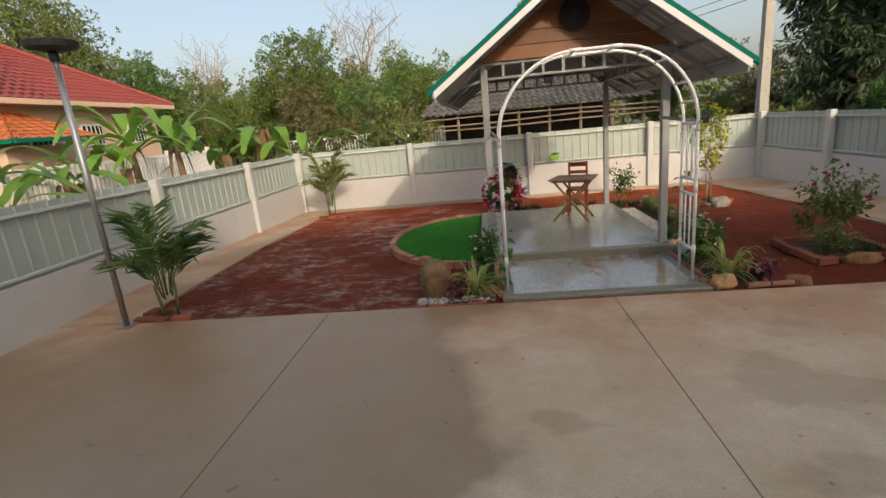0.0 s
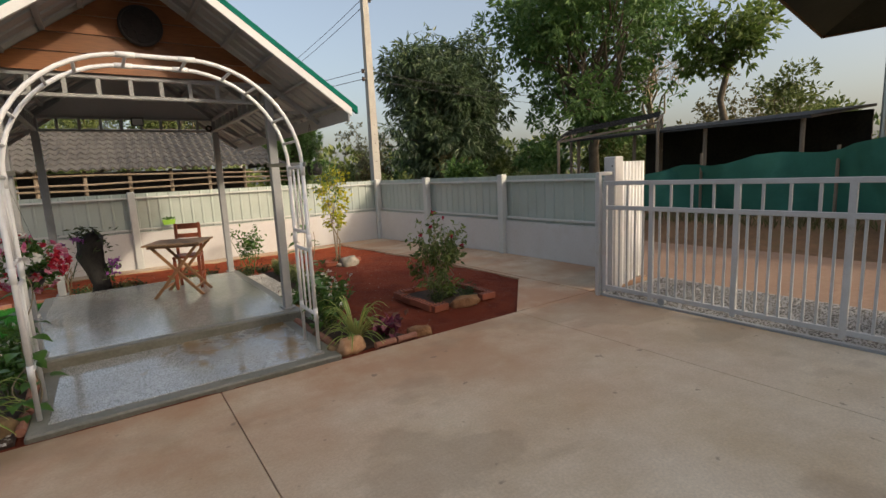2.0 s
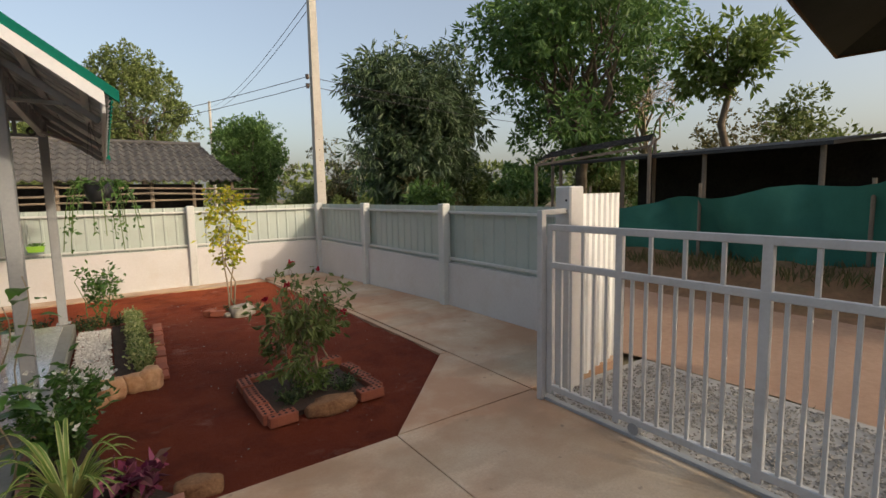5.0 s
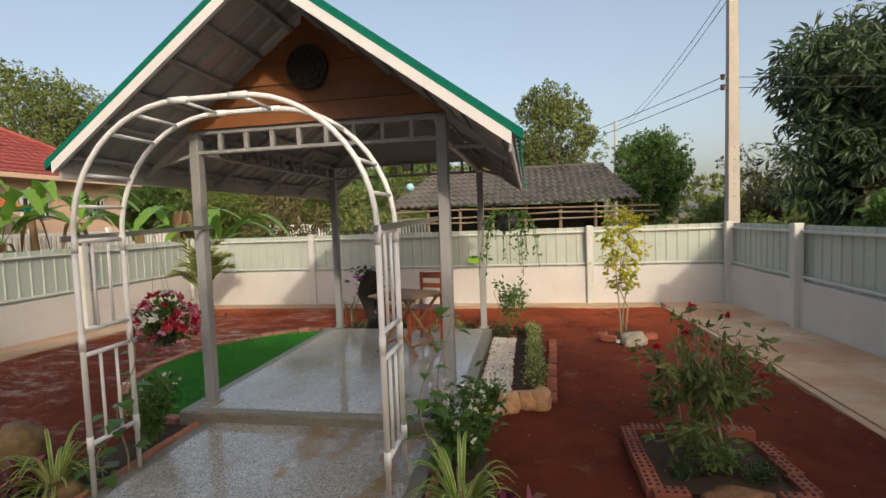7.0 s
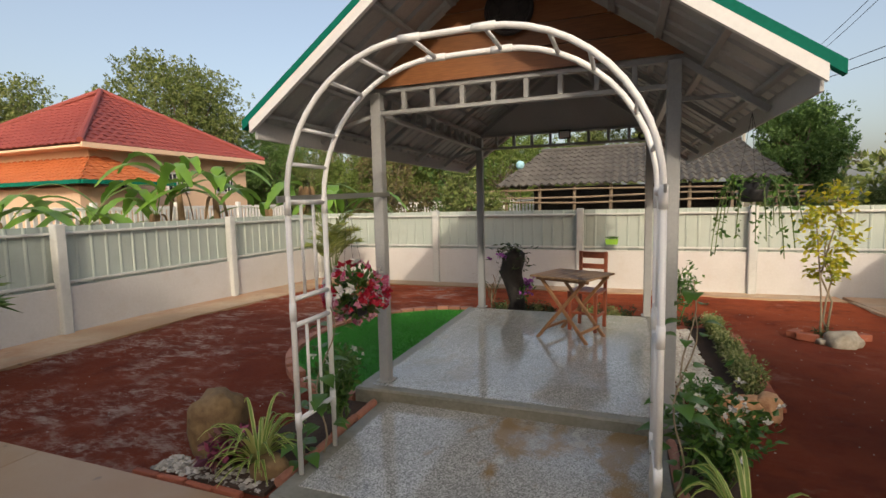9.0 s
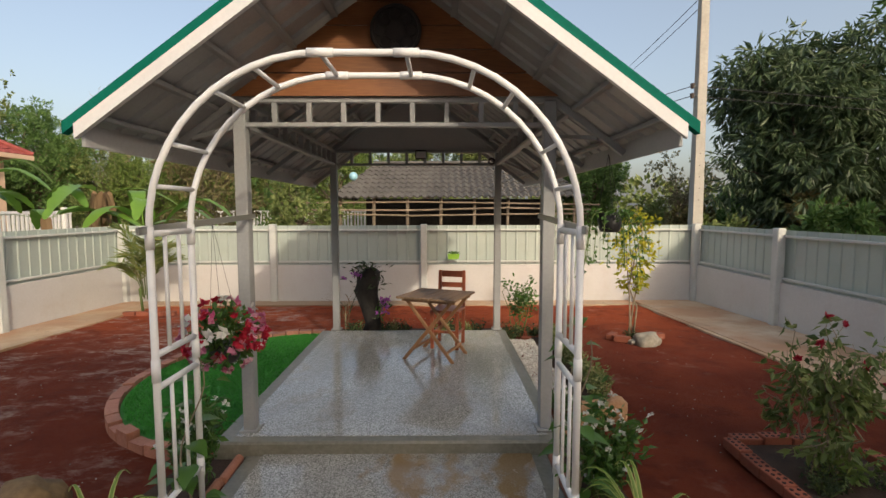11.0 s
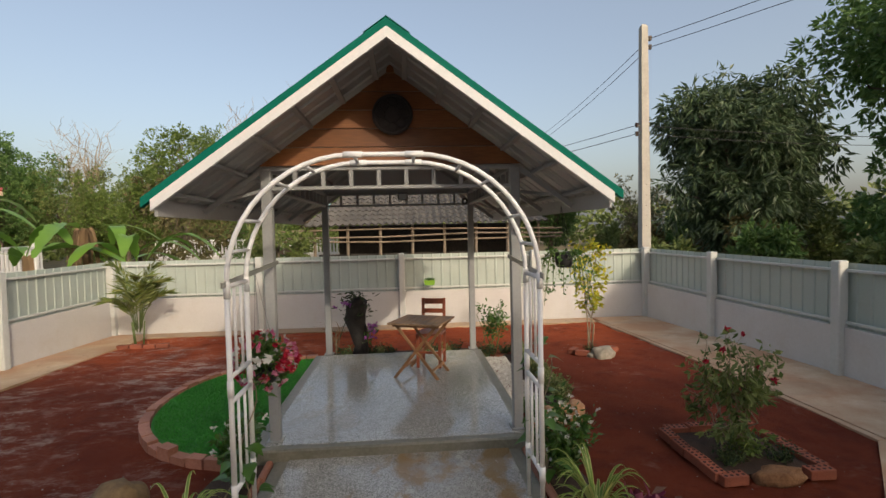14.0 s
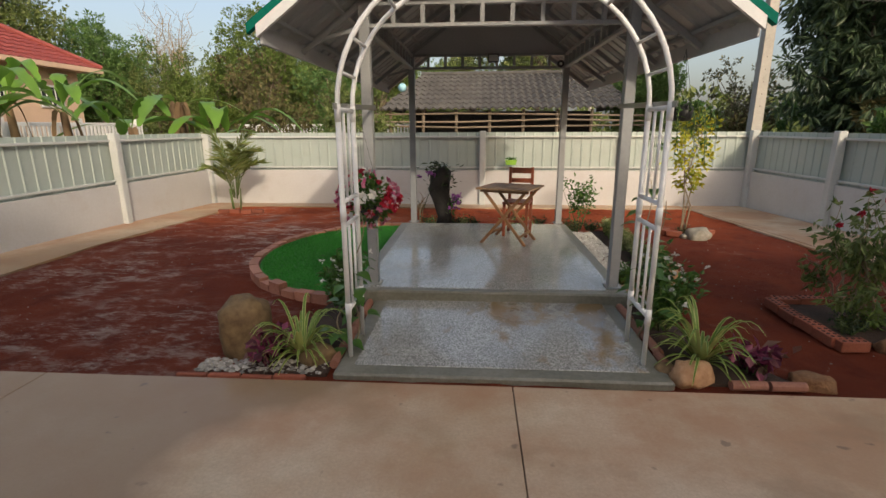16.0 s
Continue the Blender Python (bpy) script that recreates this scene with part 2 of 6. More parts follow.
TURF = leafy("artificial turf blades", (0.016, 0.16, 0.014), (0.03, 0.27, 0.025), (0.05, 0.34, 0.04), rough=0.6, through_light=0.15)
TURFBASE = surface("artificial turf mat", (0.014, 0.14, 0.012), (0.028, 0.23, 0.022), 120, 2, (0.7, 0.9), 0.4)
BARK = surface("bark", (0.10, 0.075, 0.05), (0.20, 0.16, 0.12), 25, 4, (0.8, 1.0), 0.8, depth=0.02)
BARKDARK = surface("black rotten stump", (0.012, 0.011, 0.01), (0.04, 0.034, 0.028), 25, 6, (0.7, 0.95), 1.0, depth=0.02)
TWIG = surface("pale twig", (0.22, 0.17, 0.11), (0.34, 0.28, 0.19), 40, 8, (0.7, 0.9), 0.3)
STEMGREEN = surface("green stem", (0.08, 0.13, 0.03), (0.14, 0.19, 0.06), 40, 8, (0.5, 0.7), 0.2)
POTBLACK = surface("black plastic pot", (0.015, 0.015, 0.016), (0.03, 0.03, 0.03), 40, 6, (0.35, 0.5), 0.05)
POTLIME = surface("lime plastic basket", (0.20, 0.42, 0.03), (0.26, 0.5, 0.05), 40, 6, (0.4, 0.55), 0.05)
POLECON = surface("concrete utility pole", (0.36, 0.34, 0.30), (0.47, 0.45, 0.40), 30, 2, (0.8, 0.95), 0.3, dirt=(0.3, 0.28, 0.24))
WIRE = surface("black cable", (0.015, 0.015, 0.016), (0.03, 0.03, 0.03), 20, 3, (0.5, 0.7), 0.0)
PORCELAIN = surface("dark glazed insulator", (0.05, 0.04, 0.04), (0.1, 0.08, 0.07), 20, 5, (0.15, 0.3), 0.0)
BARNROOF = surface("weathered fibre-cement roof", (0.055, 0.052, 0.05), (0.125, 0.118, 0.11), 14, 1.2, (0.8, 0.95), 0.3, dirt=(0.05, 0.047, 0.044))
BARNWOOD = make_wood("grey barn timber", (0.16, 0.12, 0.085), (0.30, 0.24, 0.18), (1.0, 12.0, 12.0), 0.8)
# near-black: the deep shade under roofs and floors is put into this colour
BARNWALL = surface("plank wall in painted shade", (0.025, 0.021, 0.018), (0.06, 0.05, 0.042), 12, 1.5, (0.8, 0.95), 0.3)
HOUSEROOF = surface("red concrete roof tile", (0.22, 0.040, 0.034), (0.29, 0.064, 0.052), 25, 0.8, (0.55, 0.75), 0.15, dirt=(0.25, 0.05, 0.04))
PORCHROOF = surface("orange roof tile", (0.40, 0.11, 0.035), (0.48, 0.15, 0.055), 25, 0.8, (0.55, 0.75), 0.15, dirt=(0.38, 0.1, 0.04))
HOUSEWALL = surface("peach house render", (0.62, 0.43, 0.30), (0.70, 0.50, 0.36), 30, 0.8, (0.7, 0.9), 0.1, dirt=(0.52, 0.38, 0.27))
GREYRENDER = surface("grey cement render", (0.30, 0.29, 0.27), (0.40, 0.39, 0.36), 20, 0.8, (0.8, 0.95), 0.2, dirt=(0.2, 0.19, 0.17))
# dark sheet, darkened further so the big roof's underside reads as shaded
DARKROOF = surface("dark roof sheet, shade added", (0.025, 0.024, 0.023), (0.055, 0.052, 0.05), 15, 1.0, (0.6, 0.85), 0.2)
NET = surface("green shade net", (0.018, 0.13, 0.095), (0.04, 0.21, 0.155), 90, 1.2, (0.7, 0.9), 0.4, depth=0.03)
GROUND = surface("dry grassy earth", (0.10, 0.085, 0.04), (0.20, 0.15, 0.075), 6, 0.35, (0.9, 1.0), 0.5, dirt=(0.06, 0.07, 0.025), depth=0.03)
ROADDIRT = surface("pinkish laterite road", (0.26, 0.155, 0.10), (0.37, 0.24, 0.165), 14, 0.8, (0.9, 1.0), 0.4, dirt=(0.26, 0.13, 0.08), depth=0.02)
GRAVEL = leafy("grey gravel", (0.19, 0.175, 0.155), (0.23, 0.215, 0.19), (0.28, 0.26, 0.23), rough=0.85, through_light=0.0)
PEBBLE = leafy("white pebbles", (0.46, 0.43, 0.37), (0.62, 0.59, 0.53), (0.75, 0.73, 0.68), rough=0.6, through_light=0.0)
RIVERPEB = leafy("mixed river pebbles", (0.16, 0.15, 0.13), (0.36, 0.33, 0.28), (0.58, 0.55, 0.5), rough=0.6, through_light=0.0)
DARKSOIL = surface("dark potting soil", (0.03, 0.017, 0.011), (0.07, 0.04, 0.025), 50, 5, (0.85, 1.0), 0.8, depth=0.02)
m, t, p = nodes("window glass")
p.inputs["Base Color"].default_value, p.inputs["Roughness"].default_value = (0.03, 0.035, 0.04, 1), 0.08
GLASS = m
m, t, p = nodes("lamp lens")
p.inputs["Base Color"].default_value, p.inputs["Roughness"].default_value = (0.6, 0.62, 0.62, 1), 0.2
LENS = m
m, t, p = nodes("galvanised tube")
p.inputs["Base Color"].default_value, p.inputs["Roughness"].default_value, p.inputs["Metallic"].default_value = (0.42, 0.42, 0.40, 1), 0.38, 0.85
GALV = m
L_MANGO = leafy("mango leaves", (0.055, 0.095, 0.042), (0.09, 0.14, 0.062), (0.14, 0.19, 0.095), rough=0.4, through_light=0.35)
L_TREE = leafy("tree leaves", (0.08, 0.17, 0.045), (0.125, 0.23, 0.06), (0.18, 0.29, 0.085), rough=0.5, through_light=0.4)
L_FOREST = leafy("woodland leaves", (0.10, 0.145, 0.036), (0.155, 0.205, 0.055), (0.22, 0.255, 0.085), rough=0.55)
L_LIGHT = leafy("light green leaves", (0.11, 0.18, 0.035), (0.16, 0.24, 0.05), (0.22, 0.28, 0.075), rough=0.5, through_light=0.4)
# leaf colours greyed so that these trees look hazy
L_HAZE = leafy("haze-paled sparse leaves", (0.12, 0.13, 0.06), (0.17, 0.17, 0.09), (0.22, 0.20, 0.12), rough=0.6)
L_DRY = leafy("dry scrub", (0.11, 0.10, 0.035), (0.17, 0.14, 0.06), (0.09, 0.11, 0.03), rough=0.7)
L_BANANA = leafy("banana leaf", (0.12, 0.28, 0.03), (0.18, 0.36, 0.05), (0.26, 0.42, 0.08), rough=0.35, through_light=0.35)
L_DEAD = leafy("dead banana leaf", (0.20, 0.12, 0.06), (0.30, 0.20, 0.11), rough=0.8)
L_PALM = leafy("areca palm leaflets", (0.06, 0.14, 0.025), (0.10, 0.20, 0.04), (0.17, 0.26, 0.06), rough=0.4)
L_PALMY = leafy("yellowing areca leaflets", (0.14, 0.20, 0.04), (0.20, 0.25, 0.06), (0.27, 0.28, 0.09), rough=0.4)
L_SPIDER = leafy("green leaf middle", (0.15, 0.26, 0.04), (0.21, 0.33, 0.06), rough=0.4)
L_CREAM = leafy("cream leaf edge", (0.52, 0.56, 0.17), (0.62, 0.64, 0.26), rough=0.4)
L_COLEUS = leafy("purple-pink leaves", (0.09, 0.02, 0.035), (0.22, 0.03, 0.09), (0.42, 0.10, 0.18), (0.16, 0.12, 0.05), rough=0.5)
L_SHRUB = leafy("glossy shrub leaves", (0.04, 0.11, 0.02), (0.07, 0.17, 0.03), (0.12, 0.23, 0.045), rough=0.35)
L_VAR = leafy("variegated leaves", (0.12, 0.19, 0.05), (0.26, 0.31, 0.10), (0.50, 0.50, 0.25), rough=0.45)
L_YELLOW = leafy("yellow-green leaves", (0.30, 0.36, 0.03), (0.44, 0.46, 0.04), (0.56, 0.47, 0.03), (0.26, 0.35, 0.04), rough=0.45, through_light=0.4)
L_ROSE = leafy("rose leaves", (0.07, 0.12, 0.03), (0.12, 0.18, 0.045), (0.20, 0.25, 0.075), (0.17, 0.22, 0.065), rough=0.5, through_light=0.4)
L_LOW = leafy("low groundcover", (0.015, 0.04, 0.012), (0.04, 0.07, 0.02), (0.07, 0.09, 0.03), rough=0.5)
F_RED = leafy("crimson petals", (0.40, 0.008, 0.02), (0.55, 0.02, 0.06), rough=0.5)
F_PINK = leafy("petunia petals", (0.72, 0.42, 0.48), (0.62, 0.22, 0.34), (0.55, 0.05, 0.20), (0.78, 0.55, 0.58), rough=0.5)
F_WHITE = leafy("white petals", (0.72, 0.72, 0.68), (0.8, 0.8, 0.76), rough=0.5)
F_PURPLE = leafy("orchid petals", (0.32, 0.05, 0.36), (0.50, 0.16, 0.52), rough=0.5)
F_GREEN = leafy("pale green buds", (0.35, 0.42, 0.2), (0.48, 0.52, 0.3), rough=0.5)


# ---- mesh building ----
class Shape:
    """Vertices and faces gathered piece by piece."""

    def __init__(self):
        self.v, self.f = [], []

    def put(self, verts, faces, m=None):
        n = len(self.v)
        self.v += [tuple(m @ Vector(q)) for q in verts] if m else [tuple(q) for q in verts]
        self.f += [tuple(i + n for i in q) for q in faces]
        return self

    def box(self, c, s, b=0.0, m=None):
        """A box about c with size s and chamfered edges b."""
        hx, hy, hz = (v / 2 for v in s)
        cm = Matrix.Translation(c) if m is None else Matrix.Translation(c) @ m
        if b <= 0:
            vs = [(x, y, z) for x in (-hx, hx) for y in (-hy, hy) for z in (-hz, hz)]
            return self.put(vs, [(0, 1, 3, 2), (4, 6, 7, 5), (0, 4, 5, 1), (2, 3, 7, 6), (0, 2, 6, 4), (1, 5, 7, 3)], cm)
        vs, at = [], {}
        for i in (-1, 1):
            for j in (-1, 1):
                for k in (-1, 1):
                    for a in range(3):
                        at[i, j, k, a] = len(vs)
                        vs.append((i * (hx - (a != 0) * b), j * (hy - (a != 1) * b), k * (hz - (a != 2) * b)))
        fs = []
        ring = ((-1, -1), (1, -1), (1, 1), (-1, 1))
        for e in (-1, 1):
            fs.append([at[e, p, q, 0] for p, q in ring])
            fs.append([at[p, e, q, 1] for p, q in ring])
            fs.append([at[p, q, e, 2] for p, q in ring])
            for g in (-1, 1):
                fs.append([at[e, g, -1, 0], at[e, g, 1, 0], at[e, g, 1, 1], at[e, g, -1, 1]])
                fs.append([at[e, -1, g, 0], at[e, 1, g, 0], at[e, 1, g, 2], at[e, -1, g, 2]])
                fs.append([at[-1, e, g, 1], at[1, e, g, 1], at[1, e, g, 2], at[-1, e, g, 2]])
                for h in (-1, 1):
                    fs.append([at[e, g, h, a] for a in range(3)])
        return self.put(vs, fs, cm)

    def tube(self, pts, r, n=8):
        """A round bar along points; r is one radius or one for each point."""
        pts = [Vector(q) for q in pts]
        rs = r if isinstance(r, (list, tuple)) else [r] * len(pts)
        vs, fs, up = [], [], None
        for i, q in enumerate(pts):
            d = (pts[min(i + 1, len(pts) - 1)] - pts[max(i - 1, 0)]).normalized()
            if up is None:
                up = d.orthogonal().normalized()
            up = (up - d * up.dot(d))
            up = up.normalized() if up.length > 1e-5 else d.orthogonal().normalized()
            w = d.cross(up)
            for k in range(n):
                a = 2 * math.pi * k / n
                vs.append(q + (up * math.cos(a) + w * math.sin(a)) * rs[i])
        for i in range(len(pts) - 1):
            for k in range(n):
                fs.append((i * n + k, i * n + (k + 1) % n, (i + 1) * n + (k + 1) % n, (i + 1) * n + k))
        fs += [tuple(range(n))[::-1], tuple(range((len(pts) - 1) * n, len(pts) * n))]
        return self.put(vs, fs)

    def bar(self, a, b, w, h=None, c=0.004):
        """A square bar from a to b."""
        a, b = Vector(a), Vector(b)
        d = b - a
        up = Vector((0, 0, 1)) if abs(d.normalized().z) < 0.95 else Vector((0, 1, 0))
        y = d.normalized()
        x = y.cross(up).normalized()
        z = x.cross(y)
        rot = Matrix((x, y, z)).transposed().to_4x4()
        return self.box((a + b) / 2, (w, d.length, h or w), c, rot)

    def prism(self, loop, along):
        """A closed outline carried along a way."""
        n, a = len(loop), Vector(along)
        vs = [Vector(q) for q in loop] + [Vector(q) + a for q in loop]
        fs = [tuple(range(n)), tuple(range(n, 2 * n))[::-1]] + [(i, (i + 1) % n, n + (i + 1) % n, n + i) for i in range(n)]
        return self.put(vs, fs)

    def ribbon(self, pts, widths, side, fold=0.15, lift=(0, 0, 1)):
        """A leaf blade with a folded middle."""
        vs, fs = [], []
        s, l = Vector(side), Vector(lift)
        for q, w in zip(pts, widths):
            q = Vector(q)
            vs += [q - s * w / 2 + l * fold * w, q, q + s * w / 2 + l * fold * w]
        for i in range(len(pts) - 1):
            for k in range(2):
                j = 3 * i + k
                fs.append((j, j + 1, j + 4, j + 3))
        return self.put(vs, fs)

    def leaves(self, P, D, length, width, rng, droop=0.0, cup=0.25):
        """Many small folded leaves from points P along ways D."""
        P, D = np.asarray(P, float), np.asarray(D, float)
        n = len(P)
        D = D + np.array([0, 0, -droop])
        D /= np.linalg.norm(D, axis=1)[:, None] + 1e-9
        R = rng.normal(size=(n, 3))
        S = np.cross(D, R)
        S /= np.linalg.norm(S, axis=1)[:, None] + 1e-9
        U = np.cross(S, D)
        L = length * rng.uniform(0.65, 1.25, n)[:, None]
        W = width * rng.uniform(0.7, 1.2, n)[:, None] / 2
        mid = P + D * L * 0.45
        V = np.stack([P, mid - S * W + U * W * cup, P + D * L - U * L * 0.12, mid + S * W + U * W * cup], 1).reshape(-1, 3)
        k = len(self.v) + 4 * np.arange(n)[:, None]
        F = np.concatenate([k + [0, 2, 1], k + [0, 3, 2]], 0)
        self.v += V.tolist()
        self.f += F.tolist()
        return self

    def mesh(self, name, mat, smooth=False, mend=True):
        me = bpy.data.meshes.new(name)
        me.from_pydata(self.v, [], self.f)
        if mend and len(self.f) < 30000:
            bm = bmesh.new()
            bm.from_mesh(me)
            bmesh.ops.recalc_face_normals(bm, faces=bm.faces)
            bm.to_mesh(me)
            bm.free()
        if smooth:
            me.polygons.foreach_set("use_smooth", [True] * len(me.polygons))
        me.materials.append(mat)
        return me


def shifted(s, at):
    a = np.array(s.v, float).reshape(-1, 3) - np.array(at)
    s.v = a.tolist()
    return s


def solid(name, s, mat, label, category, at=(0, 0, 0), group="", kind="", smooth=False, mend=True):
    """A thing of one mesh, built in world places, its origin at its base."""
    ob = new(name, shifted(s, at).mesh(name, mat, smooth, mend))
    ob.location = at
    return tagged(ob, label, category, group, kind)


def thing(name, at, label, category, group="", kind=""):
    ob = new(name)
    ob.location = at
    ob.empty_display_size = 0.2
    return tagged(ob, label, category, group, kind)


def root_place(ob):
    p = Vector(ob.location)
    while ob.parent:
        ob = ob.parent
        p += ob.location
    return p


def part(name, s, mat, parent, label="", smooth=False, mend=True):
    """One mesh under a thing, built in world places."""
    ob = new(name, shifted(s, root_place(parent)).mesh(name, mat, smooth, mend))
    ob.parent = parent
    return tagged(ob, label)


def piece(name, me, at, parent, turn=(0, 0, 0), scale=(1, 1, 1)):
    ob = new(name, me)
    ob.parent = parent
    ob.location = Vector(at) - root_place(parent)
    ob.rotation_euler, ob.scale = turn, scale
    return ob


def fall(y):
    """The yard's height: level in front, sinking a little towards the back wall."""
    return -0.03 * max(0.0, y - 8.0)


# ---- ground and yard ----
s = Shape()
s.put([(-300, -300, -0.22), (300, -300, -0.22), (300, 400, -0.22), (-300, 400, -0.22)], [(0, 1, 2, 3)])
solid("ground", s, GROUND, "dry grassy earth around the walled yard", "ground", (0, 0, -0.22), kind="structure")

yard = thing("pavement", (0, 0, 0), "stained and partly wet concrete yard in cast panels", "pavement", kind="structure")
for x0, x1 in ((-4.80, -1.654), (-1.648, 1.277), (1.283, 4.195), (4.201, 5.42)):
    s = Shape().box(((x0 + x1) / 2, -1.64, -0.1), (x1 - x0, 12.74, 0.2), 0.003)
    part("concrete_panel", s, CONCRETE, yard)
s = Shape().prism([(4.215, 4.742, 0), (5.42, 4.742, 0), (5.42, 5.9, 0), (5.32, 5.87, 0)], (0, 0, -0.2))
part("concrete_panel", s, CONCRETE, yard)
for x0, x1, y0, y1 in ((-4.80, -3.93, 4.742, 8.3), (-4.80, -3.93, 8.31, 12.55), (5.33, 5.40, 5.88, 12.0), (5.425, 6.62, 4.74, 8.2), (5.425, 6.62, 8.21, 12.55), (-3.92, 5.32, 12.02, 12.55)):
    ys = [y0] + [v for v in (8.0,) if y0 < v < y1] + [y1]
    top = [(x0, y, fall(y) + 0.005) for y in ys]
    s = Shape().prism(top + [(x0, y1, -0.35), (x0, y0, -0.35)], (x1 - x0, 0, 0))
    part("concrete_strip", s, CONCRETE, yard)

s, nx, ny = Shape(), 150, 125
X, Y = np.meshgrid(np.linspace(-3.95, 5.36, nx), np.linspace(4.70, 12.05, ny))
Z = np.array([[fall(y) - 0.018 + 0.022 * noise.noise((x * 1.3, y * 1.3, 3)) + 0.016 * noise.noise((x * 5, y * 5, 7)) for x, y in zip(a, b)] for a, b in zip(X, Y)])
Z[(X - 4.25) > (Y - 4.73)] -= 0.08
I = np.arange(nx * ny).reshape(ny, nx)
s.v = np.stack([X, Y, Z], -1).reshape(-1, 3).tolist()
s.f = np.stack([I[:-1, :-1], I[:-1, 1:], I[1:, 1:], I[1:, :-1]], -1).reshape(-1, 4).tolist()
solid("soil_bed", s, SOIL, "raked red laterite soil with pale lime dust", "soil", (0, 4.7, 0), kind="structure", smooth=True)

# step slab and pavilion floor
terrace = thing("floor", (1.2, 6.2, 0), "wet grey terrazzo pavilion floor with a lower entrance step", "floor", kind="structure")
part("step_rim", Shape().box((1.21, 5.42, -0.035), (2.06, 1.30, 0.13), 0.012), CURB, terrace, "rough cement rim of the step")
part("step_terrazzo", Shape().box((1.21, 5.50, -0.02), (1.84, 1.22, 0.112), 0.004), TERRAZZO_STEP, terrace, "washed terrazzo with brown rust stains")
part("platform_rim", Shape().box((1.16, 7.61, 0.02), (2.42, 3.08, 0.20), 0.014), CURB, terrace, "rough cement rim of the platform")
part("platform_terrazzo", Shape().box((1.16, 7.63, 0.04), (2.20, 2.94, 0.168), 0.003), TERRAZZO, terrace, "polished wet terrazzo")


# ---- walls and fences ----
def ribs(n0, n1, pitch=0.2, top=0.05, d=0.013, t=0.003):
    """Outline of a trapezoid-ribbed sheet between n0 and n1: (along, out)."""
    out, x = [(n0, 0.0)], n0 + 0.04
    while x + top + 0.03 < n1:
        out += [(x, 0.0), (x + 0.014, d), (x + top - 0.014, d), (x + top, 0.0)]
        x += pitch
    out.append((n1, 0.0))
    return out + [(a, b - t) for a, b in reversed(out)]


def fence(name, a, b, posts, inward, label, start_z, end_z):
    """A low rendered wall from a to b with concrete posts, and steel sheets on rails above it."""
    a, b, inn = Vector((*a, 0)), Vector((*b, 0)), Vector((*inward, 0))
    d = (b - a).normalized()
    size = (b - a).length
    wall = thing(name, a, label, "wall", kind="structure")
    lo = Shape().prism([a + inn * 0.0 + Vector((0, 0, start_z)), b + Vector((0, 0, end_z)), b + Vector((0, 0, 0.6)), a + Vector((0, 0, 0.6))], -inn * 0.1)
    part("low_wall", lo, WALLPAINT, wall, "white rendered low wall")
    rot = Matrix((d, -inn, Vector((0, 0, 1)))).transposed().to_4x4()
    for u in posts:
        q = a + d * u
        s = Shape().box(q + inn * 0.01 + Vector((0, 0, 0.61)), (0.13, 0.13, 1.62), 0.012, rot)
        part("fence_post", s, POSTPAINT, wall)
    ends = sorted(posts)
    for u0, u1 in zip(ends, ends[1:]):
        loop = [a + d * (u0 + 0.01 + k) - inn * 0.085 + inn * o + Vector((0, 0, 0.55)) for k, o in ribs(0, u1 - u0 - 0.02)]
        part("steel_sheet", Shape().prism(loop, (0, 0, 0.84)), SHEET, wall)
        for z in (0.66, 1.30):
            s = Shape().bar(a + d * (u0 + 0.06) - inn * 0.035 + Vector((0, 0, z)), a + d * (u1 - 0.06) - inn * 0.035 + Vector((0, 0, z)), 0.035, 0.035)
            part("rail", s, POSTPAINT, wall)
    return wall


fence("wall_back", (-4.80, 12.55), (6.64, 12.55), (-0.03, 2.98, 5.99, 8.90, 11.47), (0, -1), "white low wall with pale green steel sheet fence above", -0.4, -0.4)
fence("wall_left", (-4.76, -4.0), (-4.80, 12.55), (1.9, 4.9, 7.85, 10.84, 13.74, 16.5), (1, 0), "white low wall with pale green steel sheet fence above", -0.3, -0.4)
fence("wall_right", (6.62, 4.98), (6.64, 12.55), (0.02, 2.63, 5.13, 7.5), (-1, 0), "white low wall with grey-green steel sheet fence above", -0.3, -0.4)

gp = thing("gate_pillar", (5.74, 4.62, 0), "white square gate pillar with a ribbed steel return panel", "pillar", kind="structure")
part("pillar", Shape().box((5.78, 4.68, 0.74), (0.16, 0.16, 1.70), 0.012), WALLPAINT, gp)
d = Vector((0.80, 0.20, 0)).normalized()
o = Vector((d.y, -d.x, 0))
loop = [Vector((5.86, 4.66, 0.0)) + d * k + o * q for k, q in ribs(0, 0.86, 0.115, 0.06, 0.02)]
part("return_panel", Shape().prism(loop, (0, 0, 1.53)), WHITESHEET, gp, "white ribbed steel sheet")
part("return_footing", Shape().prism([Vector((5.86, 4.70, -0.1)), Vector((6.66, 4.90, -0.1)), Vector((6.66, 4.90, 0.62)), Vector((5.86, 4.70, 0.62))], (-0.02, 0.08, 0)), WALLPAINT, gp)
for z in (1.40, 1.48):
    part("bolt", Shape().tube([(5.705, 4.64, z), (5.695, 4.64, z)], 0.009, 8), BLACKIRON, gp)

gate = thing("sliding_gate", (5.38, 4.5, 0), "light grey steel sliding gate with upright bars, closed", "gate")
GX = 5.38
for z, w in ((1.295, 0.045), (1.025, 0.045), (0.11, 0.045)):
    part("rail", Shape().bar((GX, 4.50, z), (GX, -3.6, z), 0.035, w), GATEPAINT, gate)
stiles = [4.50, 3.93, 3.105, 2.29, 1.475, 0.66, -0.15, -0.97, -1.79, -2.61, -3.58]
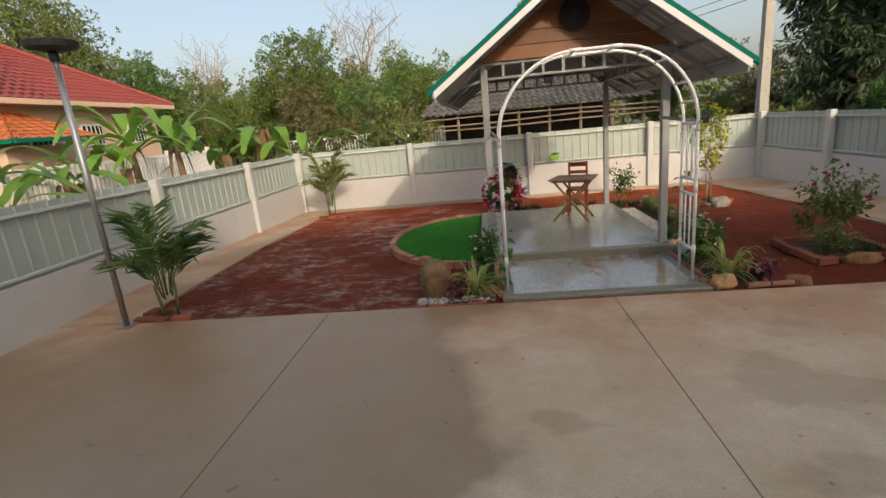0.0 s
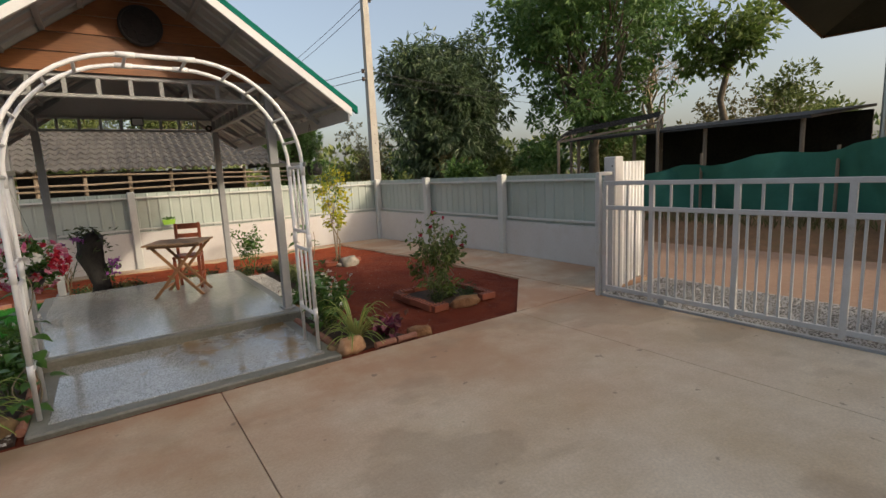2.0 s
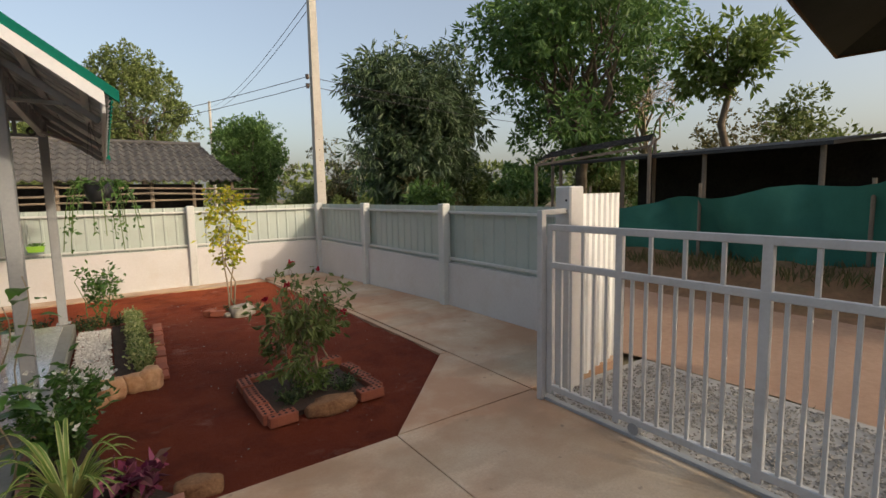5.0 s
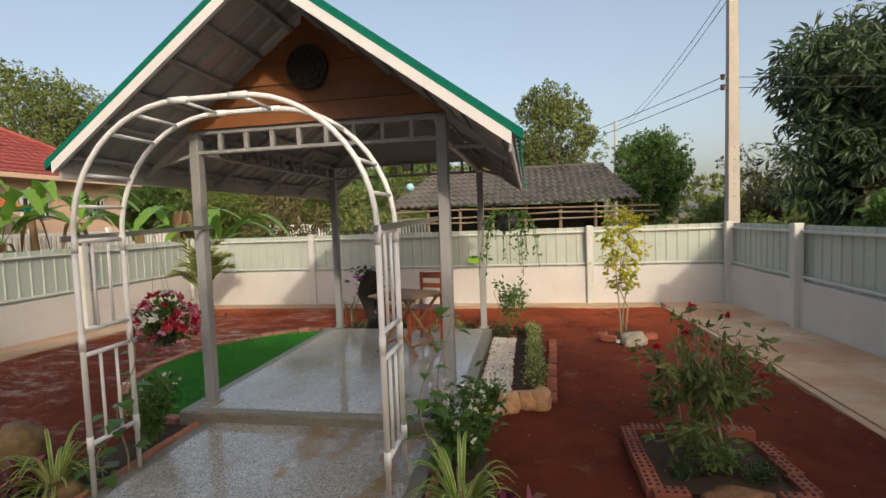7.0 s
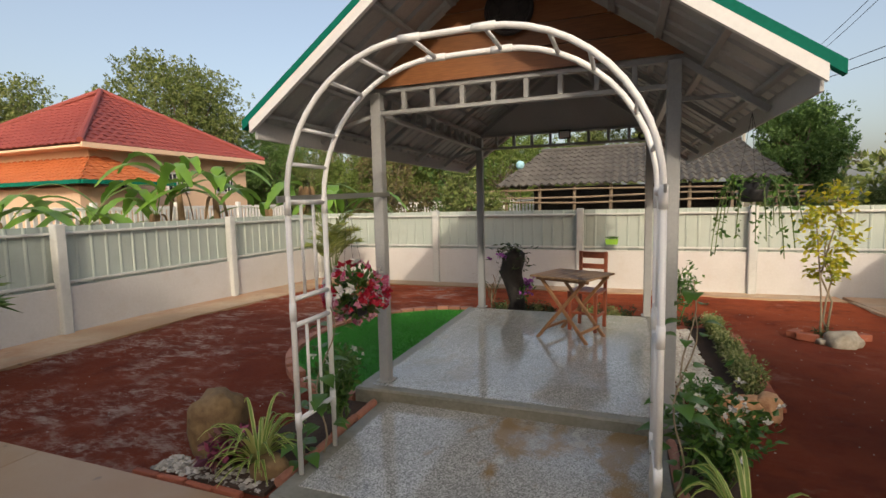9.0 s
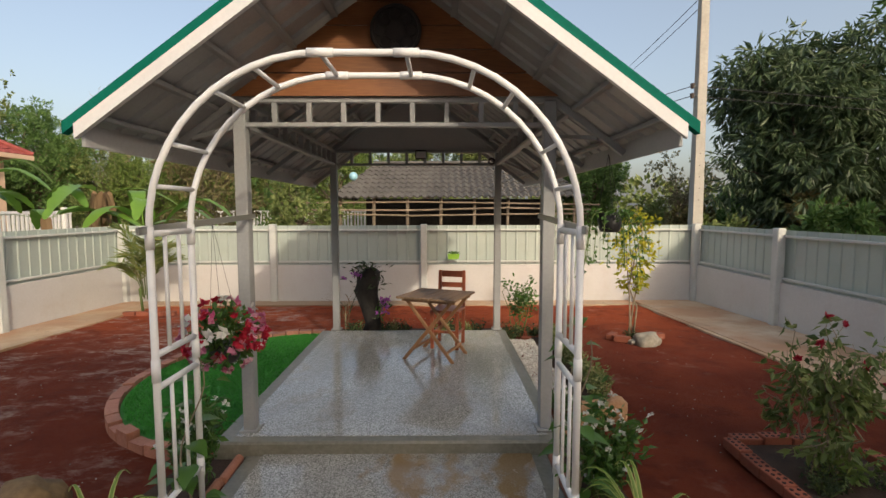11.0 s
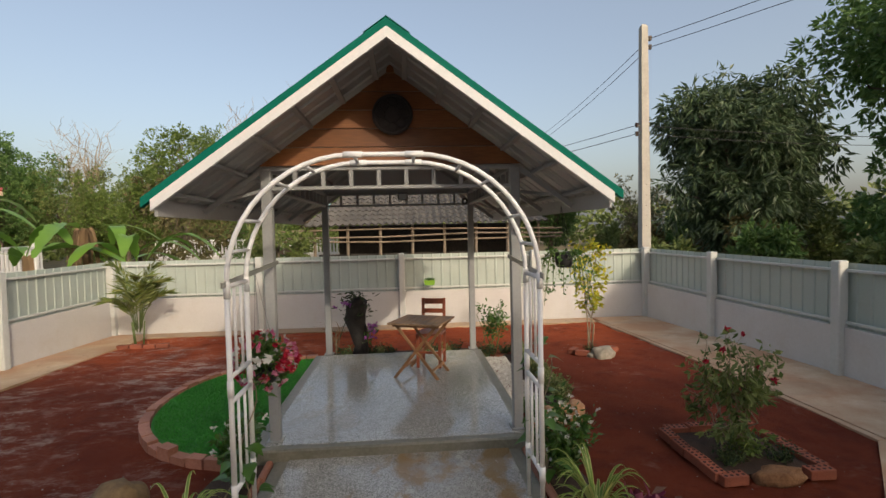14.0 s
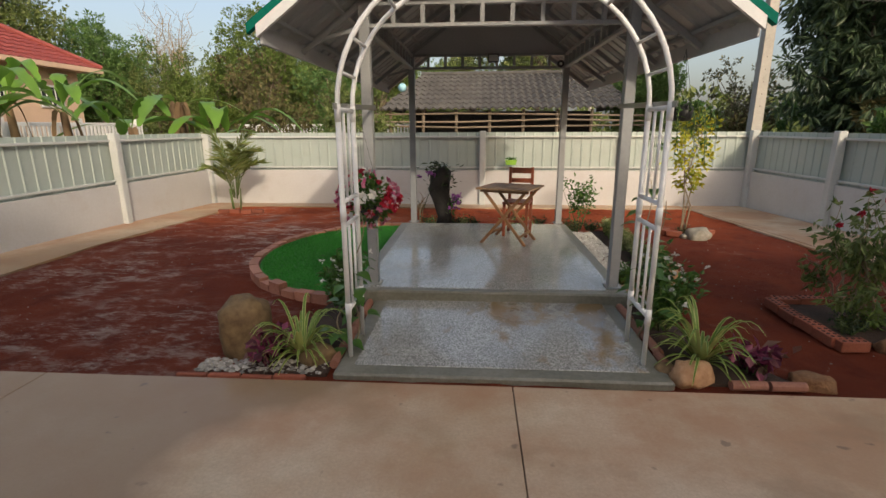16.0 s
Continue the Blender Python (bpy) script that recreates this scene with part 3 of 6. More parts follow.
for y in stiles:
    part("stile", Shape().box((GX, y, 0.685), (0.034, 0.05, 1.26), 0.003), GATEPAINT, gate)
lower = Shape().box((0, 0, 0), (0.02, 0.020, 0.90), 0.002).mesh("bar", GATEPAINT)
upper = Shape().box((0, 0, 0), (0.02, 0.022, 0.24), 0.002).mesh("bar", GATEPAINT)
for y0, y1 in zip(stiles, stiles[1:]):
    n = max(2, round((y0 - y1) / 0.092))
    for k in range(1, n):
        piece("bar", lower, (GX, y0 + (y1 - y0) * k / n, 0.567), gate)
    n = 4 if y0 - y1 > 0.7 else 2
    for k in range(1, n):
        piece("short_bar", upper, (GX, y0 + (y1 - y0) * k / n, 1.16), gate)
for y in (3.8, 0.7, -2.4):
    part("wheel", Shape().tube([(GX - 0.02, y, 0.063), (GX + 0.02, y, 0.063)], 0.038, 16), STEEL, gate)
gp2 = thing("gate_guide_post", (5.30, 4.62, 0), "light grey steel post that guides the gate", "post")
for x, y, w, h in ((5.35, 4.565, 0.05, 1.42), (5.42, 4.63, 0.045, 1.34), (5.48, 4.60, 0.045, 1.10)):
    part("upright", Shape().box((x, y, h / 2), (w, w, h), 0.004), GATEPAINT, gp2)
part("crossbar", Shape().bar((5.35, 4.565, 1.40), (5.70, 4.66, 1.40), 0.045, 0.04), GATEPAINT, gp2)
part("crossbar", Shape().bar((5.42, 4.63, 1.28), (5.48, 4.60, 1.08), 0.03, 0.03), GATEPAINT, gp2)
solid("gate_track", Shape().box((GX, 0.5, 0.012), (0.05, 8.2, 0.026), 0.004), STEEL, "rusty steel angle track under the gate", "track", (GX, 0.5, 0), kind="structure")


# ---- pavilion ----
pav = thing("pavilion", (1.2, 7.7, 0.12), "small open steel garden pavilion with a green-edged gable roof", "pavilion")
PX, PY = (0.14, 2.26), (6.27, 9.19)
for x in PX:
    for y in PY:
        post = part("post", Shape().box((x, y, 1.28), (0.085, 0.085, 2.33), 0.006), STEEL, pav)
        part("base_plate", Shape().box((x, y, 0.131), (0.13, 0.13, 0.012), 0.002), STEEL, post)
RX, RZ, EZ, EX = 1.203, 3.360, 2.166, 1.65
Y0, Y1 = 5.47, 10.4
for y in PY:
    part("top_chord", Shape().bar((PX[0], y, 2.45), (PX[1], y, 2.45), 0.05, 0.035), STEEL, pav)
    part("bottom_chord", Shape().bar((PX[0], y, 2.285), (PX[1], y, 2.285), 0.05, 0.03), STEEL, pav)
    for k in range(1, 9):
        x = PX[0] + (PX[1] - PX[0]) * k / 9
        part("stud", Shape().box((x, y, 2.367), (0.035, 0.04, 0.135), 0.003), STEEL, pav)
for x in PX:
    part("side_beam", Shape().bar((x, PY[0], 2.45), (x, PY[1], 2.45), 0.05, 0.04), STEEL, pav)
    part("side_beam", Shape().bar((x, PY[0], 2.285), (x, PY[1], 2.285), 0.05, 0.03), STEEL, pav)
    for k in range(1, 12):
        y = PY[0] + (PY[1] - PY[0]) * k / 12
        part("stud", Shape().box((x, y, 2.367), (0.04, 0.035, 0.135), 0.003), STEEL, pav)
SL = (RZ - EZ) / EX


def roof_z(x):
    return RZ - SL * abs(x - RX)


for side in (-1, 1):
    dirn = Vector((side * EX, 0, EZ - RZ))
    nrm = Vector((side * SL, 0, 1)).normalized()
    for nm, mt, off, lab in (("roof_sheet", ROOFGREEN, 0.0, "green ribbed steel roof sheet"), ("roof_lining", UNDERSIDE, -0.035, "bare zinc underside of the roof sheet")):
        loop = [Vector((RX, Y0 + 0.03 + k, RZ)) + nrm * (q + off) for k, q in ribs(0, Y1 - Y0 - 0.06, 0.2, 0.06, 0.024, 0.004)]
        part(nm, Shape().prism(loop, dirn), mt, pav, lab)
    # verge trim and fascia at the front and back
    for y, ww in ((Y0, -1), (Y1, 1)):
        tri = [Vector((RX, y, RZ + 0.022)), Vector((RX + side * (EX + 0.03), y, EZ + 0.022 - SL * 0.03)), Vector((RX + side * (EX + 0.03), y, EZ - 0.042 - SL * 0.03)), Vector((RX, y, RZ - 0.042))]
        part("verge_trim", Shape().prism(tri, (0, 0.05 * -ww, 0)), ROOFGREEN, pav)
        fas = [Vector((RX, y + ww * 0.012, RZ - 0.042)), Vector((RX + side * (EX - 0.04), y + ww * 0.012, EZ - 0.042 + SL * 0.04)), Vector((RX + side * (EX - 0.04), y + ww * 0.012, EZ - 0.118 + SL * 0.04)), Vector((RX, y + ww * 0.012, RZ - 0.118))]
        part("fascia_board", Shape().prism(fas, (0, 0.03 * -ww, 0)), FASCIA, pav)
    part("eave_board", Shape().box((RX + side * (EX - 0.05), (Y0 + Y1) / 2, EZ - 0.06), (0.02, Y1 - Y0 - 0.08, 0.13), 0.003), EAVEGREY, pav)
    for k in range(6):
        x = RX + side * (0.12 + k * (EX - 0.26) / 5)
        z = roof_z(x) - 0.075
        part("purlin", Shape().bar((x, Y0 + 0.04, z), (x, Y1 - 0.04, z), 0.045, 0.03), STEEL, pav)
    for y in (6.27, 7.25, 8.22, 9.19, 10.2):
        a = Vector((RX + side * 0.03, y, roof_z(RX + side * 0.03) - 0.125))
        b = Vector((RX + side * (EX - 0.07), y, roof_z(RX + side * (EX - 0.07)) - 0.125))
        part("rafter", Shape().bar(a, b, 0.035, 0.045), STEEL, pav)
    for y, y2 in ((6.27, 6.75), (9.19, 8.7)):
        part("knee_brace", Shape().bar((RX + side * 1.06, y2 if side > 0 else y, 2.28), (RX + side * (EX - 0.25), y, roof_z(RX + side * (EX - 0.25)) - 0.15), 0.03, 0.03), STEEL, pav)
part("ridge_cap", Shape().prism([Vector((RX, Y0, RZ + 0.034)), Vector((RX + 0.16, Y0, RZ + 0.034 - SL * 0.16)), Vector((RX + 0.16, Y0, RZ + 0.03 - SL * 0.16)), Vector((RX, Y0, RZ + 0.028)), Vector((RX - 0.16, Y0, RZ + 0.03 - SL * 0.16)), Vector((RX - 0.16, Y0, RZ + 0.034 - SL * 0.16))], (0, Y1 - Y0, 0)), ROOFGREEN, pav)
for k in range(6):
    z0, z1 = 2.47 + k * 0.155, 2.47 + (k + 1) * 0.155 - 0.004
    h0, h1 = (RZ - 0.09 - z0) / SL, max(0.01, (RZ - 0.09 - z1) / SL)
    h0, h1 = min(h0, 1.14), min(h1, 1.14)
    if h0 < 0.03:
        break
    loop = [Vector((RX - h0, 6.215, z0)), Vector((RX + h0, 6.215, z0)), Vector((RX + h1, 6.228, z1)), Vector((RX - h1, 6.228, z1))]
    part("gable_plank", Shape().prism(loop, (0, 0.02, 0)), GABLE, pav)
tri = [Vector((RX - 1.16, 9.20, 2.47)), Vector((RX + 1.16, 9.20, 2.47)), Vector((RX + 1.16, 9.20, roof_z(RX + 1.16) - 0.06)), Vector((RX, 9.20, RZ - 0.06)), Vector((RX - 1.16, 9.20, roof_z(RX - 1.16) - 0.06))]
part("rear_gable", Shape().prism(tri, (0, 0.02, 0)), EAVEGREY, pav, "plain grey board in the rear gable")
med = part("medallion", Shape().tube([(1.215, 6.21, 2.885), (1.215, 6.185, 2.885)], 0.168, 36), BLACKIRON, pav, "round dark carved medallion")
ring = [(1.215 + 0.16 * math.cos(a), 6.182, 2.885 + 0.16 * math.sin(a)) for a in np.linspace(0, 2 * math.pi, 33)]
part("rim", Shape().tube(ring, 0.012, 6), BLACKIRON, med)
s = Shape()
for k in range(8):
    a = k * math.pi / 4
    loop = [(1.215 + 0.10 * math.cos(a) + 0.035 * math.cos(b), 6.180, 2.885 + 0.10 * math.sin(a) + 0.035 * math.sin(b)) for b in np.linspace(0, 2 * math.pi, 13)]
    s.tube(loop, 0.008, 5)
part("carving", s, BLACKIRON, med)

fl = thing("flood_light", (1.27, 9.10, 2.35), "small black floodlight under the rear beam", "lamp")
part("housing", Shape().box((1.27, 9.12, 2.40), (0.15, 0.05, 0.11), 0.01), BLACKIRON, fl)
part("lens", Shape().box((1.27, 9.088, 2.40), (0.12, 0.014, 0.08), 0.003), LENS, fl, "milky glass lens")
part("bracket", Shape().bar((1.27, 9.14, 2.42), (1.27, 9.17, 2.45), 0.03, 0.02), STEEL, fl)
ringpts = [(2.17 + 0.035 * math.cos(a), 9.12, 2.32 + 0.035 * math.sin(a)) for a in np.linspace(0, 2 * math.pi, 17)]
solid("cable_ring", Shape().tube(ringpts, 0.014, 8), BLACKIRON, "black rubber ring hung on the rear beam", "ring", (2.17, 9.12, 2.3), smooth=True)

# ---- garden arch ----
arch = thing("garden_arch", (1.195, 5.16, 0.04), "white pvc pipe garden arch with ladder sides", "arch")
AL, AR, AY = 0.243, 2.118, (4.985, 5.335)


def hoop(y, z0=0.04):
    pts = [(AL, y, z0), (AL, y, 1.61)]
    for k in range(1, 13):
        a = math.pi - k * math.pi / 24
        pts.append((AL + 0.755 + 0.755 * math.cos(a), y, 1.61 + 0.755 * math.sin(a)))
    for k in range(0, 12):
        a = math.pi / 2 - k * math.pi / 24
        pts.append((AR - 0.755 + 0.755 * math.cos(a), y, 1.61 + 0.755 * math.sin(a)))
    return pts + [(AR, y, 1.61), (AR, y, z0)]


for y in AY:
    hp = part("hoop", Shape().tube(hoop(y), 0.015, 12), PVC, arch, smooth=True)
    for x in (AL, AR):
        part("leg_sleeve", Shape().tube([(x, y, 0.30), (x, y, 1.60)], 0.0165, 12), PVC, hp, smooth=True)
        for z in (0.36, 0.99, 1.58):
            part("coupling", Shape().tube([(x, y, z - 0.05), (x, y, z + 0.05)], 0.0195, 12), PVC, hp, smooth=True)
    for x in (AL + 0.755, AR - 0.755):
        part("coupling", Shape().tube([(x - 0.055, y, 2.365), (x + 0.055, y, 2.365)], 0.019, 12), PVC, hp, smooth=True)
for k in (2, 4, 7, 9, 12, 13, 16, 18, 21, 23):
    x, _, z = hoop(0)[2 + k - 1]
    part("rung", Shape().tube([(x, AY[0], z), (x, AY[1], z)], 0.011, 8), PVC, arch, smooth=True)
for x in (AL, AR):
    for z in (1.60, 1.06, 0.91, 0.36):
        part("side_rail", Shape().tube([(x, AY[0], z), (x, AY[1], z)], 0.015, 10), PVC, arch, smooth=True)
    for z0, z1 in ((1.06, 1.60), (0.36, 0.91)):
        for q in (1, 2):
            y = AY[0] + (AY[1] - AY[0]) * q / 3
            part("side_bar", Shape().tube([(x, y, z0), (x, y, z1)], 0.0095, 8), PVC, arch, smooth=True)
    px = PX[0] if x == AL else PX[1]
    part("tie_bar", Shape().bar((x, 4.90, 1.615), (px + (0.05 if x == AL else -0.05), 6.33, 1.66), 0.012, 0.035, 0.002), GALV, arch, "flat galvanised tie bar to the pavilion post")

# ---- table and chair ----
table = thing("folding_table", (1.47, 8.02, 0.125), "weathered slatted wooden folding table with crossed legs", "table")
TM = Matrix.Translation((1.47, 8.02, 0.125)) @ Matrix.Rotation(radians(-24), 4, "Z")


def tb(c, size, b=0.004, rot=None):
    return Shape().box((0, 0, 0), size, b, TM @ Matrix.Translation(c) @ (rot or Matrix()))


for k in range(7):
    part("slat", tb((-0.285 + 0.095 * k, 0, 0.665), (0.088, 0.62, 0.022), 0.004), TABLEWOOD, table)
for y in (-0.22, 0.22):
    part("batten", tb((0, y, 0.637), (0.60, 0.035, 0.035)), LEGWOOD, table)
for y, sgn in ((-0.25, 1), (0.25, 1), (-0.19, -1), (0.19, -1)):
    part("leg", tb((0, y, 0.318), (0.035, 0.024, 0.845), 0.004, Matrix.Rotation(sgn * 0.70, 4, "Y")), LEGWOOD, table)
for x, z in ((0.2, 0.10), (-0.2, 0.10)):
    part("stretcher", tb((x, 0, z), (0.022, 0.42, 0.03)), LEGWOOD, table)

chair = thing("dining_chair", (1.60, 8.41, 0.125), "red-brown wooden ladder-back chair behind the table", "chair")
CM = Matrix.Translation((1.60, 8.41, 0.125)) @ Matrix.Rotation(radians(-15), 4, "Z")


def cb(c, size, b=0.005, rot=None):
    return Shape().box((0, 0, 0), size, b, CM @ Matrix.Translation(c) @ (rot or Matrix()))


part("seat", cb((0, 0, 0.43), (0.34, 0.36, 0.028), 0.008), CHAIRWOOD, chair)
for x in (-0.145, 0.145):
    part("leg", cb((x, -0.165, 0.21), (0.038, 0.038, 0.42)), CHAIRWOOD, chair)
    part("back_post", cb((x, 0.18, 0.43), (0.038, 0.034, 0.86), 0.005, Matrix.Rotation(-0.06, 4, "X")), CHAIRWOOD, chair)
for z, h in ((0.815, 0.075), (0.685, 0.06), (0.56, 0.05)):
    part("back_slat", cb((0, 0.19 + 0.06 * (z - 0.42), z), (0.26, 0.018, h), 0.006), CHAIRWOOD, chair)
for c, size in (((0, -0.165, 0.2), (0.26, 0.02, 0.03)), ((0.145, 0, 0.17), (0.02, 0.32, 0.03)), ((-0.145, 0, 0.17), (0.02, 0.32, 0.03))):
    part("stretcher", cb(c, size), CHAIRWOOD, chair)

# ---- house behind the walker ----
# unseen; its length and ridge height are shaped to keep sun off the front
hb = thing("own_house", (0.5, -6, 0), "unseen plain white house, sized to shade the front of the yard", "house", kind="structure")
part("wall", Shape().box((2.3, -6.4, 1.5), (14.0, 6.0, 3.0), 0.01), WALLPAINT, hb)
s = Shape().prism([(-5.6, -1.9, 3.0), (-5.6, -6.4, 7.4), (-5.6, -10.9, 3.0), (-5.6, -10.9, 2.85), (-5.6, -6.4, 7.2), (-5.6, -1.9, 2.85)], (16.0, 0, 0))
part("roof", s, HOUSEROOF, hb)


# ---- beyond the fence: road, buildings ----
s = Shape()
rx = [6.9, 7.6, 8.6, 9.6, 10.4]
ry = np.linspace(-2.6, 34, 60)
for j, y in enumerate(ry):
    for i, x in enumerate(rx):
        s.v.append((x + 0.25 * math.sin(y * 0.35 + i), y, -0.16 + 0.03 * noise.noise((x, y, 1))))
n = len(rx)
s.f = [(j * n + i, j * n + i + 1, (j + 1) * n + i + 1, (j + 1) * n + i) for j in range(59) for i in range(n - 1)]
solid("road", s, ROADDIRT, "pinkish dirt lane outside the gate", "road", (8.6, 4, -0.16), kind="structure", smooth=True)

rng = np.random.default_rng(5)


def stones(count, area, size, rng, flat=0.6, z0=0.0):
    """Small angular stones scattered over an area (x0, x1, y0, y1)."""
    s = Shape()
    x0, x1, y0, y1 = area
    for _ in range(count):
        c = np.array([rng.uniform(x0, x1), rng.uniform(y0, y1), z0 + rng.uniform(0, 0.5) * size])
        r = size * rng.uniform(0.5, 1.1)
        a = rng.uniform(0, 6.3)
        vs = [(c[0] + r * math.cos(a + k * 1.257) * rng.uniform(0.7, 1.1), c[1] + r * math.sin(a + k * 1.257) * rng.uniform(0.7, 1.1), c[2]) for k in range(5)]
        vs += [(c[0] + rng.normal() * r * 0.2, c[1] + rng.normal() * r * 0.2, c[2] + r * flat), (c[0], c[1], c[2] - r * flat)]
        s.put(vs, [(k, (k + 1) % 5, 5) for k in range(5)] + [((k + 1) % 5, k, 6) for k in range(5)])
    return s


solid("gravel_strip", stones(14000, (5.46, 6.75, -3.6, 4.6), 0.014, rng, z0=-0.03), GRAVEL, "loose grey gravel outside the gate", "gravel", (6.1, 0.5, -0.03), kind="stuff", mend=False)
s = Shape().box((6.1, 0.4, -0.12), (1.5, 8.6, 0.16), 0.02)
solid("gravel_bed", s, GREYRENDER, "grey grit bed under the gravel", "ground", (6.1, 0.4, -0.2), kind="structure")

# rough bank across the lane
s, nx, ny = Shape(), 14, 60
for j, y in enumerate(np.linspace(-14, 30, ny)):
    for i, x in enumerate(np.linspace(10.2, 15, nx)):
        s.v.append((x, y, -0.2 + 0.55 * min(1, i / 4) + 0.22 * noise.noise((x * 0.8, y * 0.8, 2)) * min(1, i / 2)))
s.f = [(j * nx + i, j * nx + i + 1, (j + 1) * nx + i + 1, (j + 1) * nx + i) for j in range(ny - 1) for i in range(nx - 1)]
solid("earth_bank", s, surface("dug red-brown bank", (0.12, 0.07, 0.035), (0.26, 0.14, 0.07), 8, 0.9, (0.9, 1.0), 0.5, dirt=(0.08, 0.08, 0.03), depth=0.03), "low earth bank with weeds across the lane", "bank", (12, 4, 0), kind="structure", smooth=True)


def blades(name, area, count, height, mat, label, z0, seed, thick=0.03):
    r = np.random.default_rng(seed)
    x0, x1, y0, y1 = area
    P = np.stack([r.uniform(x0, x1, count), r.uniform(y0, y1, count), np.full(count, z0)], 1)
    D = np.stack([r.normal(0, 0.35, count), r.normal(0, 0.35, count), np.ones(count)], 1)
    return solid(name, Shape().leaves(P, D, height, thick, r), mat, label, "grass", ((x0 + x1) / 2, (y0 + y1) / 2, z0), kind="stuff", mend=False)


blades("weeds", (6.6, 6.95, -3, 4.4), 700, 0.075, L_LOW, "dark weeds along the gravel edge", -0.14, 11, 0.02)
blades("weeds", (10.6, 13.5, -6, 11), 5000, 0.22, L_DRY, "dry weeds on the earth bank", 0.2, 12)
blades("dry_grass", (2.5, 16, 13.4, 19), 9000, 0.9, L_DRY, "tall dry grass behind the back wall", -0.2, 13, 0.06)
blades("dry_grass", (7.2, 12, 8.5, 14), 4000, 0.7, L_DRY, "dry scrub beside the lane", -0.2, 14, 0.05)
blades("scrub", (-9, 2, 13.2, 18), 7000, 0.8, L_LIGHT, "green weeds behind the back wall", -0.2, 15, 0.07)

# green net on poles
net = thing("shade_net_fence", (11.9, 3, 0.3), "green shade-net fence hung on poles across the lane", "fence")
s = Shape()
ys = np.linspace(9.6, -9.0, 70)
for k, y in enumerate(ys):
    top = float(np.interp(-y, [-9.6, -7.0, -4.5, -2.0, 9.0], [1.1, 1.38, 1.6, 1.86, 1.78])) + 0.06 * math.sin(k * 0.9)
    for i in range(7):
        f = i / 6
        s.v.append((11.75 + 0.22 * math.sin(k * 0.7 + 2 * f) + 0.13 * math.sin(k * 2.1 + 5 * f) + 0.06 * math.sin(k * 3.3 - 8 * f) + 0.25 * (1 - f), y, 0.22 + (top - 0.22) * f))
s.f = [(k * 7 + i, k * 7 + i + 1, (k + 1) * 7 + i + 1, (k + 1) * 7 + i) for k in range(69) for i in range(6)]
part("net", s, NET, net, "sagging green mesh", smooth=True)
for y in (9.3, 6.8, 4.3, 1.8, -0.7, -3.2, -5.7):
    part("pole", Shape().tube([(11.9, y, 0), (11.9, y, 1.66)], 0.03, 8), BARNWOOD, net)

# unfinished two-storey building
bd = thing("unfinished_building", (13.7, 4.14, 0), "unfinished grey concrete building with a dark overhanging roof", "building")
part("floor_slab", Shape().box((16.7, -2.0, 3.62), (5.8, 12.2, 0.16), 0.02), GREYRENDER, bd, "grey concrete upper floor")
part("edge_beam", Shape().box((13.75, -2.0, 3.60), (0.12, 12.28, 0.20), 0.02), POLECON, bd, "pale concrete edge beam")
part("side_beam", Shape().box((16.7, 4.12, 3.56), (5.8, 0.12, 0.2), 0.02), GREYRENDER, bd)
for y in (3.6, 0.2, -3.4, -7.4):
    for x in (14.6, 17.0, 19.2):
        part("column", Shape().box((x, y, 1.75), (0.24, 0.24, 3.6), 0.02), GREYRENDER, bd)
for y in (3.6, -3.4, -7.4):
    for x in (14.9, 19.2):
        part("upper_column", Shape().box((x, y, 4.55), (0.2, 0.2, 1.75), 0.02), GREYRENDER, bd)
for y, x, r in ((3.95, 13.5, 0.05), (1.95, 13.72, 0.045), (-0.6, 13.72, 0.045)):
    part("prop", Shape().tube([(x - 0.12, y + 0.1, 0.2), (x, y + 0.02, 1.9), (x + 0.06, y, 3.5)], r, 8), BARNWOOD, bd)
part("steel_post", Shape().tube([(13.68, 4.12, 0.2), (13.68, 4.12, 5.4)], 0.065, 10), GALV, bd)
# lower wall is coloured as the shade below the slab
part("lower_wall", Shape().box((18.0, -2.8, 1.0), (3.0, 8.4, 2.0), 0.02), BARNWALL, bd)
# thin added sheet whose dark colour stands for shade under the floor
part("joist_shade", Shape().box((16.7, -2.0, 3.50), (5.5, 11.6, 0.06), 0.01), BARNWALL, bd, "near-black sheet painting the shade under the floor")
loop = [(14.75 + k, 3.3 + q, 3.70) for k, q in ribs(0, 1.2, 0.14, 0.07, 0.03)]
part("ribbed_panel", Shape().prism(loop, (0, 0, 1.35)), BARNWALL, bd, "dark ribbed sheet panel")
part("ribbed_panel", Shape().prism([(14.75 + q, 3.3 - k, 3.70) for k, q in ribs(0, 1.5, 0.14, 0.07, 0.03)], (0, 0, 1.35)), BARNWALL, bd, "dark ribbed sheet panel")
EV = [(12.93, 6.16, 5.07), (20.2, 6.16, 5.12), (20.2, -10.2, 5.12), (12.93, -10.2, 5.07)]
RD = [(16.5, 2.4, 7.2), (16.5, -6.5, 7.2)]
for loop in ((EV[0], EV[1], RD[0]), (EV[1], EV[2], RD[1], RD[0]), (EV[2], EV[3], RD[1]), (EV[3], EV[0], RD[0], RD[1])):
    part("roof_slope", Shape().prism(loop, (0, 0, 0.06)), DARKROOF, bd, "dark sheet roof with underside shade in its colour")
for p0, p1 in zip(EV, EV[1:] + EV[:1]):
    part("roof_fascia", Shape().bar(Vector(p0) + Vector((0, 0, 0.03)), Vector(p1) + Vector((0, 0, 0.03)), 0.05, 0.14), GABLE, bd, "faded reddish eave board")
for k in range(7):
    y = 4.4 - k * 1.8
    part("roof_beam", Shape().bar((13.0, y, 5.02), (15.4, y, 6.4), 0.07, 0.1), BARNWOOD, bd)
